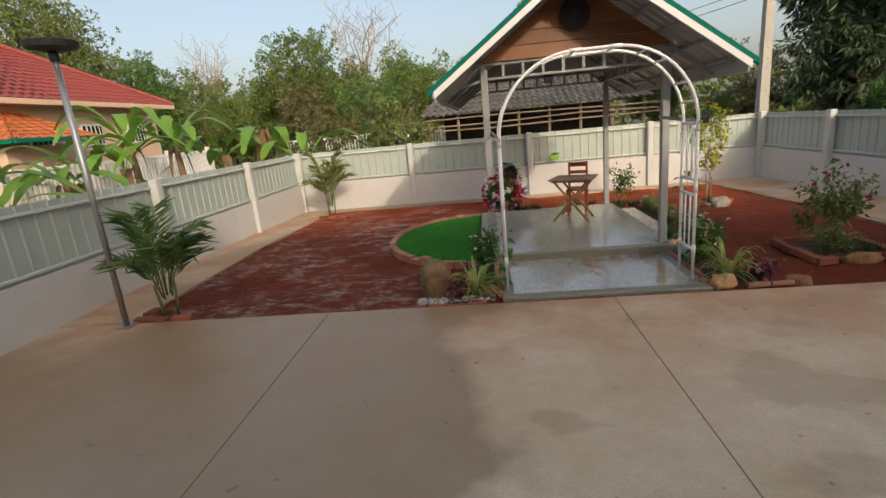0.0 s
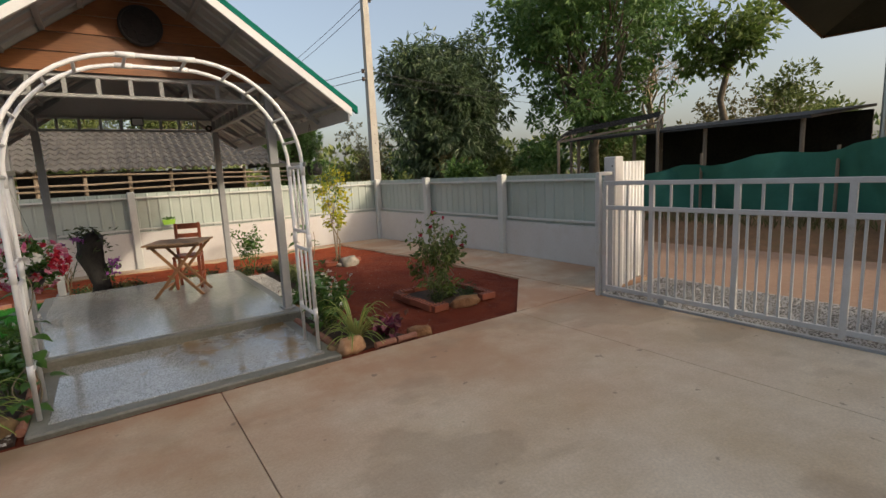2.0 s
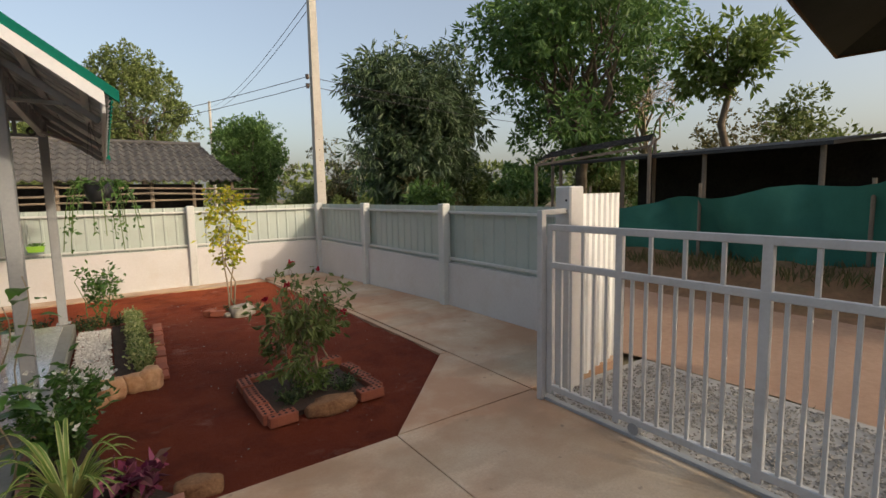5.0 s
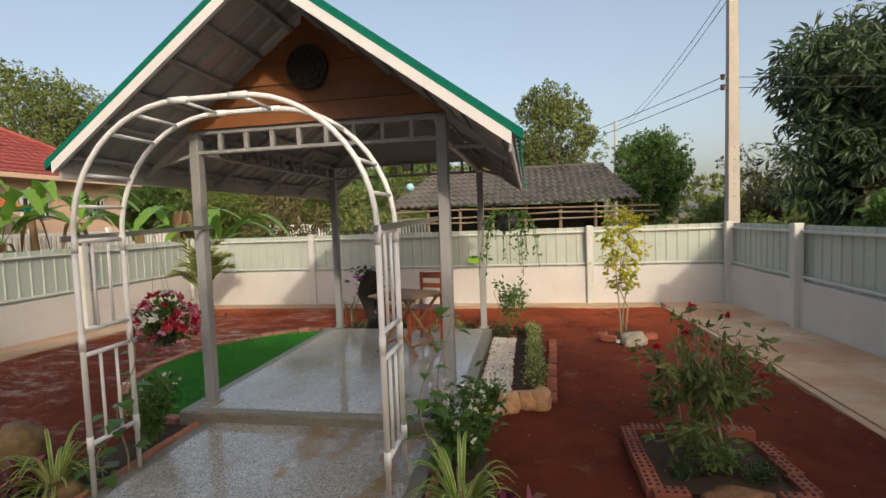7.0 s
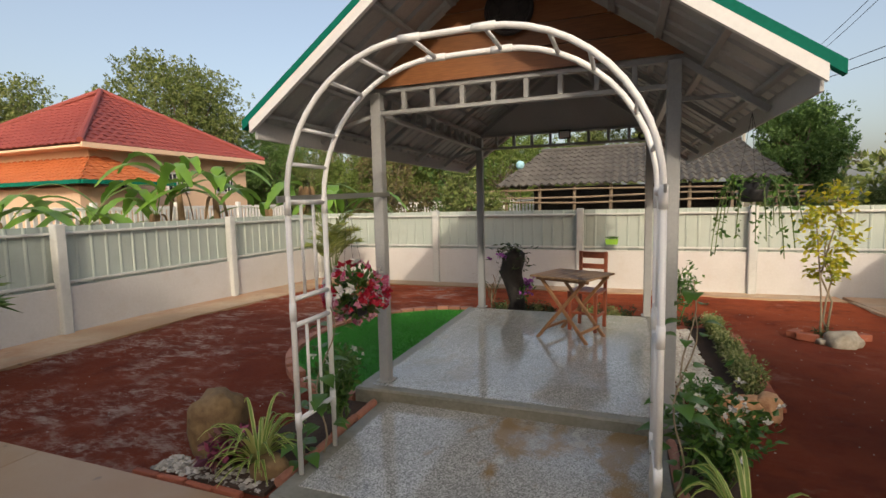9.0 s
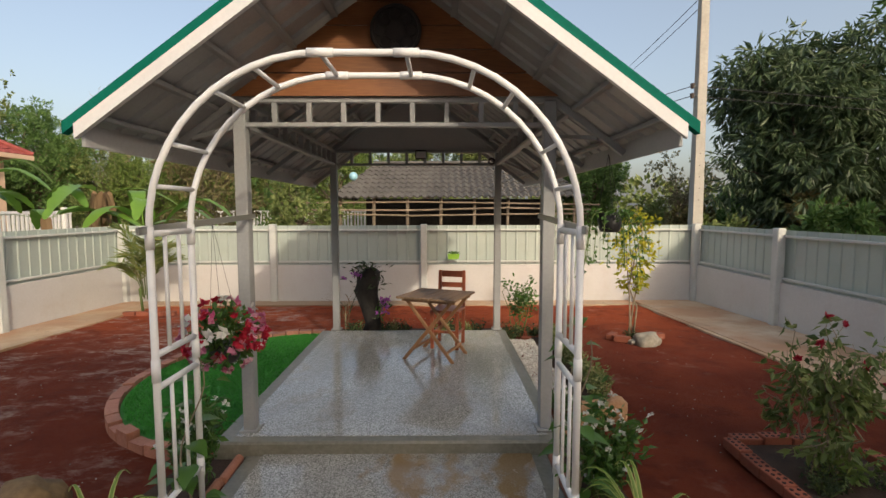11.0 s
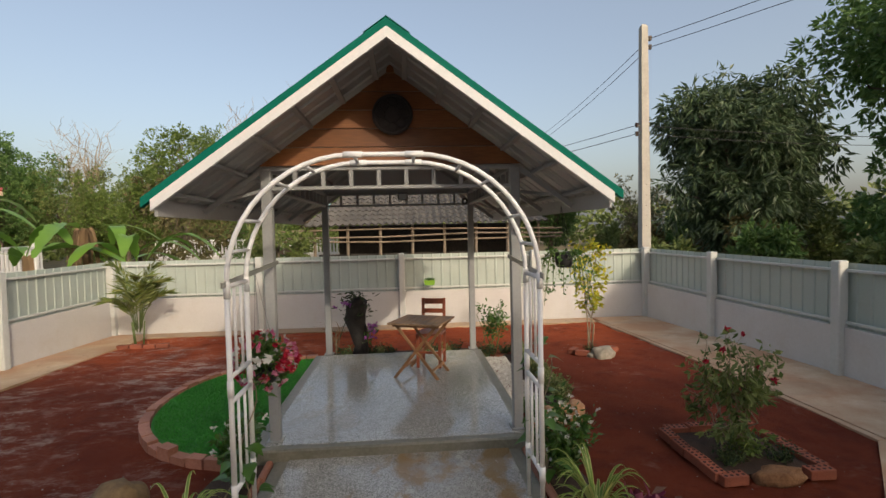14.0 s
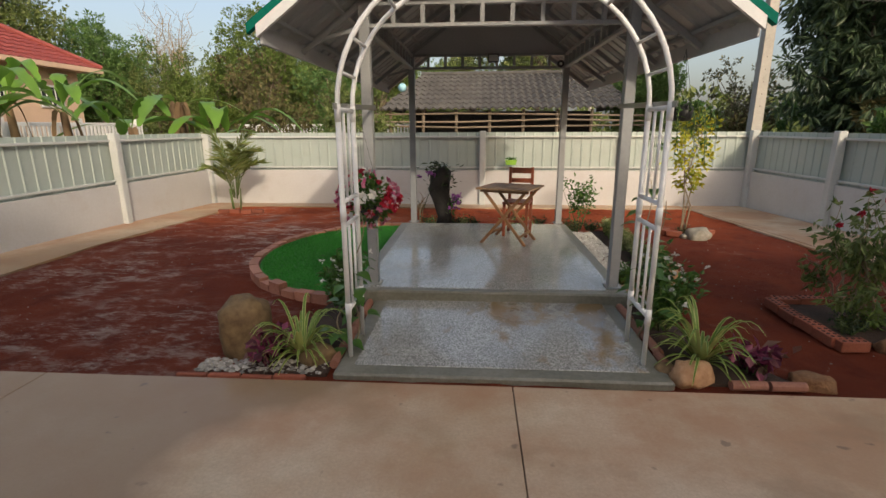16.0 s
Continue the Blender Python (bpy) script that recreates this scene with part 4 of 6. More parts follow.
for y in (2.3, 0.6, -1.2, -3.0, -4.8):
    part("rail_post", Shape().bar((13.85, y, 3.68), (13.85, y, 4.35), 0.045, 0.045), BARNWOOD, bd)
bd.rotation_euler.z = radians(9.7)

# dark lean-to and netting shelter left of it
sh = thing("lean_to", (16, 8, 0), "low dark sheet-roofed lean-to behind the net", "shed")
part("roof", Shape().prism([(13.2, 5.2, 2.35), (17.5, 5.2, 2.75), (17.5, 5.2, 2.68), (13.2, 5.2, 2.28)], (0, 6.5, 0)), DARKROOF, sh)
# wall colour holds the shade inside the lean-to
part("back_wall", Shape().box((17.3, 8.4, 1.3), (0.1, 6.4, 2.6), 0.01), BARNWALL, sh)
for y in (5.4, 7.5, 9.5, 11.5):
    part("post", Shape().tube([(13.4, y, 0), (13.4, y, 2.32)], 0.05, 8), BARNWOOD, sh)
ss = thing("slatted_shelter", (12.9, 10, 0), "skeletal pole shelter roofed with dark slats", "shelter")
CO = [(11.9, 11.0, 2.3), (13.1, 8.6, 2.62), (14.6, 9.4, 2.95), (13.4, 11.8, 2.65)]
for k in range(1, 9):
    a, b = Vector(CO[0]).lerp(Vector(CO[3]), k / 9), Vector(CO[1]).lerp(Vector(CO[2]), k / 9)
    part("lath", Shape().bar(a + Vector((0, 0, 0.06)), b + Vector((0, 0, 0.06)), 0.07, 0.015), DARKROOF, ss)
for a, b in zip(CO, CO[1:] + CO[:1]):
    part("beam", Shape().bar(Vector(a) - Vector((0, 0, 0.07)), Vector(b) - Vector((0, 0, 0.07)), 0.06, 0.06), BARNWOOD, ss)
for k in range(1, 6):
    a, b = Vector(CO[0]).lerp(Vector(CO[1]), k / 6), Vector(CO[3]).lerp(Vector(CO[2]), k / 6)
    part("batten", Shape().bar(a + Vector((0, 0, 0.03)), b + Vector((0, 0, 0.03)), 0.035, 0.035), BARNWOOD, ss)
for q in CO:
    part("post", Shape().tube([(q[0], q[1], 0), (q[0], q[1], q[2] - 0.05)], 0.045, 8), BARNWOOD, ss)


def tiled_face(name, mat, parent, a, b, c, d, courses, wave, amp, step=0.03, label=""):
    """Courses of waved tiles on the face a, b (eave) to c, d (above b and a), each a part."""
    a, b, c, d = (Vector(q) for q in (a, b, c, d))
    nrm = (b - a).cross(d - a).normalized()
    if nrm.z < 0:
        nrm = -nrm
    w = (b - a).length
    n = max(8, int(w / wave) * 4)
    for k in range(courses):
        rows = []
        for f, up in ((k / courses, step), ((k + 1) / courses + 0.15 / courses, 0.0)):
            f = min(f, 1.0)
            p, q = a.lerp(d, f), b.lerp(c, f)
            rows.append([p.lerp(q, i / n) + nrm * (up + amp * math.sin(2 * math.pi * w * ((p.lerp(q, i / n) - a).dot((b - a) / w) / w) / wave)) for i in range(n + 1)])
        rows.insert(0, [v - nrm * (step + 0.01) for v in rows[0]])
        vs = [v for r in rows for v in r]
        part(name, Shape().put(vs, [(r * (n + 1) + i, r * (n + 1) + i + 1, (r + 1) * (n + 1) + i + 1, (r + 1) * (n + 1) + i) for r in range(2) for i in range(n)]), mat, parent, label, mend=False)


# barn behind the back wall
barn = thing("barn", (2.2, 23, -0.2), "low old barn with a grey corrugated fibre-cement roof", "barn")
tiled_face("roof_course", BARNROOF, barn, (-2.6, 21.0, 2.15), (6.95, 21.0, 2.2), (6.1, 24.2, 3.72), (-1.3, 24.2, 3.68), 8, 0.28, 0.05, 0.05)
tiled_face("roof_end_course", BARNROOF, barn, (6.95, 21.0, 2.2), (6.95, 27.4, 2.2), (6.1, 24.3, 3.72), (6.1, 24.2, 3.72), 8, 0.28, 0.035)
tiled_face("roof_end_course", BARNROOF, barn, (-2.6, 27.4, 2.15), (-2.6, 21.0, 2.15), (-1.3, 24.2, 3.68), (-1.3, 24.3, 3.68), 8, 0.28, 0.035)
part("ridge", Shape().tube([(-1.35, 24.2, 3.72), (6.15, 24.2, 3.76)], 0.09, 8), BARNROOF, barn)
# the open barn's inner shade is painted into its back and half walls
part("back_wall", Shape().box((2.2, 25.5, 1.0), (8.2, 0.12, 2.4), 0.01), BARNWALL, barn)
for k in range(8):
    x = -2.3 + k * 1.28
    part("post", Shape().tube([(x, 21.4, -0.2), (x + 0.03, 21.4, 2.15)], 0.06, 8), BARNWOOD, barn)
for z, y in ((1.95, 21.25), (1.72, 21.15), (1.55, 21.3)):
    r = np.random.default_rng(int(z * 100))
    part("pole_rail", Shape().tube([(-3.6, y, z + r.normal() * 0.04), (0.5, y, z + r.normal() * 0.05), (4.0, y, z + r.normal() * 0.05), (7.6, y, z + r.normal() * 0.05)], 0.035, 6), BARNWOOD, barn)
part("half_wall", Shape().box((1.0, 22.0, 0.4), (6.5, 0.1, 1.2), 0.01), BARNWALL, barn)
dish = thing("blue_float", (-1.9, 24.0, 3.3), "small pale blue ball on a stick by the barn", "ball")
s = Shape()
m0 = bmesh.new()
bmesh.ops.create_icosphere(m0, subdivisions=3, radius=0.17, matrix=Matrix.Translation((-1.95, 22.5, 3.05)))
s.put([v.co for v in m0.verts], [[v.index for v in f.verts] for f in m0.faces])
m0.free()
part("ball", s, surface("pale blue plastic", (0.25, 0.5, 0.62), (0.35, 0.6, 0.7), 20, 3, (0.3, 0.5), 0.05), dish, smooth=True)
part("stick", Shape().tube([(-1.95, 22.5, -0.2), (-1.95, 22.5, 2.95)], 0.02, 6), BARNWOOD, dish)

# neighbour's house
hs = thing("neighbour_house", (-17, 16.5, -0.2), "peach bungalow with a red tiled hip roof", "house")
E0 = [(-21.2, 12.5, 3.6), (-12.8, 12.5, 3.6), (-12.8, 20.2, 3.6), (-21.2, 20.2, 3.6)]
AP = (-17.0, 16.2, 6.15)
AP2 = (-17.0, 16.8, 6.15)
for k in range(4):
    tiled_face("roof_course", HOUSEROOF, hs, E0[k], E0[(k + 1) % 4], AP2, AP, 16, 0.33, 0.025, 0.03)
    part("hip_tile", Shape().tube([Vector(E0[k]) + Vector((0, 0, 0.05)), Vector(AP) + Vector((0, 0, 0.05))], 0.09, 8), HOUSEROOF, hs)
part("wall", Shape().box((-17, 16.4, 1.6), (7.2, 6.6, 3.75), 0.01), HOUSEWALL, hs)
part("soffit", Shape().box((-17, 16.35, 3.51), (8.3, 7.6, 0.08), 0.01), HOUSEWALL, hs)
part("fascia", Shape().box((-12.78, 16.35, 3.52), (0.04, 7.7, 0.16), 0.01), HOUSEWALL, hs)
for y in (14.2, 16.2, 18.4):
    w = part("window", Shape().box((-13.38, y, 2.55), (0.08, 0.95, 0.75), 0.01), FASCIA, hs, "white-framed window with grille")
    part("pane", Shape().box((-13.33, y, 2.55), (0.03, 0.8, 0.6), 0.002), GLASS, w)
    for q in (-0.27, -0.09, 0.09, 0.27):
        part("grille_bar", Shape().box((-13.30, y + q, 2.55), (0.02, 0.03, 0.62), 0.002), FASCIA, w)
E1 = [(-22.0, 11.9, 2.45), (-12.0, 11.9, 2.45), (-12.0, 14.9, 2.45)]
PR = [(-20.0, 13.4, 3.42), (-13.7, 13.4, 3.42)]
tiled_face("porch_roof_course", PORCHROOF, hs, E1[0], E1[1], PR[1], PR[0], 9, 0.33, 0.025, 0.03, "orange porch roof tiles")
tiled_face("porch_roof_course", PORCHROOF, hs, E1[1], E1[2], PR[1], PR[1], 9, 0.33, 0.025, 0.03, "orange porch roof tiles")
part("porch_wall", Shape().box((-17.4, 13.3, 1.05), (9.2, 1.9, 2.5), 0.01), HOUSEWALL, hs)
part("gutter", Shape().box((-17.0, 11.87, 2.40), (10.0, 0.08, 0.12), 0.01), ROOFGREEN, hs)
part("gutter", Shape().box((-11.97, 13.4, 2.40), (0.08, 3.0, 0.12), 0.01), ROOFGREEN, hs)

wf = thing("white_picket_fence", (-11.3, 14, -0.2), "white concrete fence round the neighbour's garden", "fence")
bar1 = Shape().box((0, 0, 0), (0.05, 0.09, 0.95), 0.006).mesh("picket", FASCIA)
for z in (0.85, 1.62):
    part("rail", Shape().box((-11.3, 11.8, z), (0.07, 16.0, 0.09), 0.006), FASCIA, wf)
    part("rail", Shape().box((-4.9, 27.5, z), (13.0, 0.07, 0.09), 0.006), FASCIA, wf)
for k in range(100):
    piece("picket", bar1, (-11.3, 3.9 + k * 0.16, 1.2), wf)
for k in range(76):
    piece("picket", bar1, (-11.3 + k * 0.17, 27.5, 1.2), wf, (0, 0, math.pi / 2))
for k in range(7):
    part("post", Shape().box((-11.3, 3.9 + k * 2.6, 0.8), (0.14, 0.14, 2.0), 0.01), FASCIA, wf)
part("plinth", Shape().box((-11.3, 11.8, 0.3), (0.1, 16.0, 1.0), 0.006), WALLPAINT, wf)
part("plinth", Shape().box((-4.9, 27.5, 0.3), (13.0, 0.1, 1.0), 0.006), WALLPAINT, wf)

st = thing("small_shed", (-14, 38, -0.2), "far small open shed with a low pitched roof", "shed")
part("roof", Shape().prism([(-15.4, 36.5, 3.35), (-11.8, 36.5, 4.7), (-8.4, 36.5, 3.6), (-8.4, 36.5, 3.5), (-11.8, 36.5, 4.55), (-15.4, 36.5, 3.25)], (0, 4, 0)), DARKROOF, st)
part("wall", Shape().box((-11.2, 39.8, 1.4), (5.4, 0.2, 3.2), 0.01), GREYRENDER, st)
for x in (-13.8, -9.0):
    part("post", Shape().tube([(x, 36.8, -0.2), (x, 36.8, 3.9)], 0.1, 8), POLECON, st)

# utility poles and wires
up = thing("utility_pole", (6.93, 13.1, -0.2), "tall square concrete utility pole behind the wall corner", "pole")
s = Shape()
for z, w in ((-0.2, 0.115), (6.5, 0.075), (6.56, 0.05)):
    s.v += [(6.93 - w, 13.1 - w, z), (6.93 + w, 13.1 - w, z), (6.93 + w, 13.1 + w, z), (6.93 - w, 13.1 + w, z)]
s.f = [(4 * r + k, 4 * r + (k + 1) % 4, 4 * r + 4 + (k + 1) % 4, 4 * r + 4 + k) for r in range(2) for k in range(4)] + [(8, 9, 10, 11), (3, 2, 1, 0)]
part("shaft", s, POLECON, up)
# small black discs stand for the shade in the shaft's holes
for k in range(18):
    part("hole", Shape().tube([(6.93, 12.995 + 0.006 * k / 3, 1.9 + 0.24 * k), (6.93, 13.0 + 0.006 * k / 3, 1.9 + 0.24 * k)], 0.012, 6), BLACKIRON, up)
INS = [(7.08, 13.08, 6.25), (7.08, 13.08, 6.05), (6.75, 13.08, 4.25), (6.75, 13.08, 4.05)]
for q in INS:
    rack = part("insulator", Shape().tube([Vector(q) - Vector((0, 0, 0.05)), Vector(q) + Vector((0, 0, 0.05))], [0.035, 0.045], 10), PORCELAIN, up)
    part("arm", Shape().bar(q, (6.93, 13.1, q[2]), 0.03, 0.02), STEEL, up)
up2 = thing("far_utility_pole", (9.0, 38, -0.2), "thin concrete utility pole far behind the barn", "pole")
part("shaft", Shape().tube([(9.0, 38, -0.2), (9.0, 38, 8.0)], [0.12, 0.08], 8), POLECON, up2)


def wire(a, b, sag):
    a, b = Vector(a), Vector(b)
    pts = [a.lerp(b, k / 20) - Vector((0, 0, sag * 4 * (k / 20) * (1 - k / 20))) for k in range(21)]
    mid = a.lerp(b, 0.5)
    solid("power_line", Shape().tube(pts, 0.008, 5), WIRE, "thin black overhead power line", "cable", mid, group="power lines")


wire(INS[0], (9.0, 38, 7.6), 0.5)
wire(INS[1], (9.0, 38, 7.3), 0.5)
wire(INS[0], (20, -12, 7.8), 0.7)
wire(INS[1], (20, -12, 7.5), 0.7)
wire(INS[2], (-1.0, 38, 5.6), 0.4)
wire(INS[3], (-1.0, 38, 5.3), 0.4)
wire(INS[2], (26, 17, 4.9), 0.3)
wire(INS[3], (26, 17, 4.6), 0.3)


# ---- trees ----
def limb(s, a, b, r0, r1, rng, wob=0.06):
    a, b = Vector(a), Vector(b)
    w = (b - a).length * wob
    pts = [a.lerp(b, k / 5) + Vector(rng.normal(0, w, 3)) * (0 if k in (0, 5) else 1) for k in range(6)]
    s.tube(pts, [r0 + (r1 - r0) * k / 5 for k in range(6)], 7)


def tree(x, y, top, low, rad, leafmat, label, seed, n=5000, leaf=0.16, aspect=0.45, clumps=22, droop=0.3, trunk_r=0.14, bark=BARK, name="tree", gap=0.5, lean=(0, 0), z0=-0.2):
    """A tree: a tapered trunk, limbs to each clump, and leaves gathered in uneven clumps."""
    r = np.random.default_rng(seed)
    tr = thing(name, (x, y, z0), label, "tree")
    c = np.array([x + lean[0], y + lean[1], (top + low) / 2])
    half = np.array([rad, rad, (top - low) / 2])
    wood = Shape()
    fork = Vector((x + lean[0] * 0.4, y + lean[1] * 0.4, max(low + 0.1 * (top - low), 0.35 * top)))
    limb(wood, (x, y, z0), fork, trunk_r, trunk_r * 0.6, r, 0.03)
    P, D = [], []
    for k in range(clumps):
        d = r.normal(size=3)
        d /= np.linalg.norm(d)
        q = c + d * half * r.uniform(0.45, 0.86)
        q[2] = max(q[2], low + 0.15)
        cr = half * r.uniform(0.24, 0.44)
        cr[2] = min(cr[2], cr[0] * 1.1)
        limb(wood, fork, q, trunk_r * 0.35, 0.012, r)
        m = int(n / clumps)
        g = r.normal(size=(m, 3))
        g /= np.linalg.norm(g, axis=1)[:, None]
        tuft = max(1, m // 9)
        hub = q + g[:tuft] * cr * r.uniform(gap, 1.05, tuft)[:, None]
        pick = np.arange(m) % tuft
        way = g[:tuft][pick] * 0.45 + r.normal(size=(m, 3)) * 0.6
        P.append(hub[pick] + way * leaf * 0.3)
        D.append(way)
    part("trunk", wood, bark, tr, smooth=True)
    part("crown", Shape().leaves(np.concatenate(P), np.concatenate(D), leaf, leaf * aspect, r, droop), leafmat, tr, mend=False)
    return tr


def bare_tree(x, y, top, spread, seed, label):
    r = np.random.default_rng(seed)
    tr = thing("bare_tree", (x, y, -0.2), label, "tree")
    wood, twig = Shape(), Shape()
    limb(wood, (x, y, -0.2), (x, y, top * 0.5), 0.16, 0.09, r, 0.03)
    for k in range(16):
        a = r.uniform(0, 6.28)
        s0 = Vector((x, y, top * r.uniform(0.3, 0.52)))
        e0 = Vector((x + math.cos(a) * spread * r.uniform(0.4, 1), y + math.sin(a) * spread * r.uniform(0.4, 1), top * r.uniform(0.65, 0.95)))
        limb(wood, s0, e0, 0.05, 0.014, r)
        for j in range(11):
            q = s0.lerp(e0, r.uniform(0.35, 1.0))
            limb(twig, q, q + Vector((r.normal() * 0.7, r.normal() * 0.7, r.uniform(0.3, 1.2))), 0.014, 0.005, r)
    part("trunk", wood, TWIG, tr, smooth=True)
    part("twig_spray", twig, TWIG, tr, mend=False)


tree(11.4, 16.2, 6.8, 0.9, 2.3, L_MANGO, "dense dark-leaved mango tree beside the lane", 21, 22000, 0.31, 0.26, 52, 0.7, 0.22, name="mango_tree", gap=0.5)
tree(17.1, 13.7, 10.3, 2.0, 4.0, L_TREE, "tall spreading tree with airy green crown", 22, 21000, 0.28, 0.42, 44, 0.4, 0.26, gap=0.4)
tree(18.7, 9.5, 7.0, 4.3, 1.45, L_LIGHT, "light green tree with thin branches", 23, 2200, 0.28, 0.42, 14, 0.3, 0.16)
tree(7.86, 23.5, 5.0, 1.0, 1.5, L_TREE, "clipped round dark green tree beside the barn", 24, 24000, 0.14, 0.5, 60, 0.3, 0.14, name="round_tree", gap=0.6)
tree(4.4, 31, 9.1, 2.2, 2.45, L_FOREST, "layered tall green tree behind the barn", 25, 24000, 0.18, 0.5, 44, 0.1, 0.2)
tree(-24, 25.5, 11.0, 3.0, 4.4, L_FOREST, "large rounded tree behind the red-roofed house", 26, 34000, 0.19, 0.55, 60, 0.2, 0.25)
tree(-20.5, 30, 7.6, 1.5, 3.0, L_TREE, "green tree behind the red-roofed house", 27, 20000, 0.18, 0.5, 34, 0.2, 0.2)
tree(-32, 22, 10.0, 3.0, 4.0, L_FOREST, "green tree far behind the house", 28, 15000, 0.2, 0.5, 30, 0.2, 0.2)
tree(-10.4, 29.5, 8.6, 2.4, 2.5, L_LIGHT, "tall slender tree with loose light crown", 29, 11000, 0.16, 0.5, 30, 0.2, 0.17)
tree(9.8, 30, 5.4, 1.5, 2.4, L_HAZE, "sparse tree with few haze-paled leaves", 30, 2600, 0.16, 0.5, 30, 0.1, 0.12)
tree(12.5, 25, 4.6, 0.6, 2.2, L_HAZE, "low shrub tree in haze-paled colours", 31, 2600, 0.16, 0.5, 24, 0.1, 0.1)
bare_tree(-7.3, 32, 10.6, 3.6, 32, "leafless pale grey tree")
bare_tree(-20, 36, 9.8, 2.0, 33, "small leafless tree far off")
bare_tree(20.5, 13.5, 8.0, 2.2, 34, "thin pale half-bare tree")
woods = random.Random(8)
for k in range(17):
    x = -27 + k * 1.75 + woods.uniform(-0.6, 0.6)
    y = 33 + woods.uniform(-3, 6) + (4 if x > -3 else 0)
    tree(x, y, woods.uniform(5.6, 7.6), 0.0, woods.uniform(2.0, 2.9), woods.choice((L_FOREST, L_FOREST, L_TREE, L_LIGHT)), "bushy green tree in the wood's edge", 40 + k, 12000, 0.17, 0.5, 30, 0.2, 0.13, name="woodland_tree", gap=0.3)
for k, (x, y, h) in enumerate(((-7.5, 22, 4.6), (-5.0, 23.5, 5.0), (-3.6, 21.0, 3.4), (9.3, 20.5, 2.2), (12.6, 21, 2.4), (15, 22, 2.8), (18, 18, 3.0), (13.3, 13.0, 2.4), (21, 15, 4.5), (23, 9, 5.0), (26, 12, 6.0), (8.6, 15.2, 1.7), (10, 13, 1.8), (9.3, 18, 2.0), (12, 11.8, 1.9), (14, 16.6, 2.6), (16, 18.5, 3.2), (13, 19.5, 2.6), (18.5, 14, 3.2), (11.3, 15.2, 2.2), (19.5, 10.5, 3.4))):
    tree(x, y, h, 0.0, h * 0.42, woods.choice((L_FOREST, L_TREE, L_DRY)), "leafy bush beyond the wall", 70 + k, 2600, 0.20, 0.5, 16, 0.2, 0.07, name="bush", gap=0.25)
# distant wood closing the horizon
s = Shape()
r = np.random.default_rng(3)
P, D = [], []
for a in np.linspace(-1.75, 1.75, 150):
    dist = r.uniform(55, 70)
    q = np.array([dist * math.sin(a), dist * math.cos(a), r.uniform(0.5, 3.6)])
    g = r.normal(size=(150, 3))
    g /= np.linalg.norm(g, axis=1)[:, None]
    P.append(q + g * [2.2, 2.2, 2.0])
    D.append(g)
solid("distant_wood", s.leaves(np.concatenate(P), np.concatenate(D), 0.8, 0.5, r), L_FOREST, "far belt of green trees on the horizon", "woods", (0, 60, 0), kind="stuff", mend=False)


# ---- banana plants ----
def banana(x, y, h, n, seed, label, dead=3):
    r = np.random.default_rng(seed)
    tr = thing("banana_plant", (x, y, -0.2), label, "banana plant", group="banana plants")
    part("stem", Shape().tube([(x, y, -0.2), (x + 0.05, y, h * 0.3), (x, y, h * 0.62)], [0.13, 0.10, 0.07], 10), L_DEAD, tr, smooth=True, mend=False)
    for k in range(n):
        a = k * 2.4 + r.uniform(-0.3, 0.3)
        L = r.uniform(1.9, 2.8)
        rise = r.uniform(0.3, 1.25)
        d = Vector((math.cos(a), math.sin(a), 0))
        pts, w = [], []
        for i in range(23):
            f = i / 22
            pts.append(Vector((x, y, h * 0.6)) + d * (L * f * (1 - 0.28 * rise)) + Vector((0, 0, L * (rise * f * 1.2 - (0.35 + rise * 0.72) * f * f))))
            w.append(0.03 if i < 4 else 0.37 * math.sin(math.pi * min(1, (f - 0.12) / 0.9)) ** 0.6 * (1 - 0.45 * r.uniform() ** 2) + 0.02)
        part("leaf", Shape().ribbon(pts, w, d.cross(Vector((0, 0, 1))), r.uniform(-0.15, 0.3)), L_BANANA, tr, smooth=True, mend=False)
    for k in range(dead):
        a = r.uniform(0, 6.28)
        d = Vector((math.cos(a), math.sin(a), 0))
        pts = [Vector((x, y, h * 0.62)) + d * (0.1 + 0.25 * f) + Vector((0, 0, 0.15 * f - 1.1 * f * f)) for f in np.linspace(0, 1, 7)]
        part("dead_leaf", Shape().ribbon(pts, [0.04, 0.14, 0.18, 0.16, 0.14, 0.1, 0.03], d.cross(Vector((0, 0, 1))), 0.4), L_DEAD, tr, "dry brown hanging leaf", mend=False)


for k, (x, y, h, n) in enumerate(((-9.7, 13.0, 3.3, 8), (-8.3, 12.9, 3.0, 8), (-9.9, 11.4, 1.9, 5), (-9.3, 10.2, 2.0, 5), (-10.1, 8.8, 2.2, 6), (-7.7, 14.2, 2.4, 6), (-6.6, 14.6, 3.4, 3), (-6.0, 15.2, 2.0, 4), (-8.8, 8.2, 1.7, 4), (-5.2, 14.3, 1.7, 4), (-8.9, 11.6, 2.3, 6))):
    banana(x, y, h, n, 100 + k, "banana plant with torn bright green leaves" if k != 6 else "old banana plant with brown hanging leaves", 3 if k != 6 else 12)


# ---- lawn ----
LX, LY, LA, LB = -0.06, 7.74, 1.37, 1.58
lawn = thing("artificial_lawn", (-0.7, 7.7, 0), "half-round artificial green lawn edged with terracotta blocks", "lawn")
edge = [(LX - LA * math.sin(a), LY - LB * math.cos(a)) for a in np.linspace(0, math.pi, 41)]
s = Shape().prism([(x, y, 0.035) for x, y in edge], (0, 0, -0.07))
part("turf_mat", s, TURFBASE, lawn)
r = np.random.default_rng(2)
n = 26000
rad, ang = np.sqrt(r.uniform(0, 1, n)), r.uniform(0, math.pi, n)
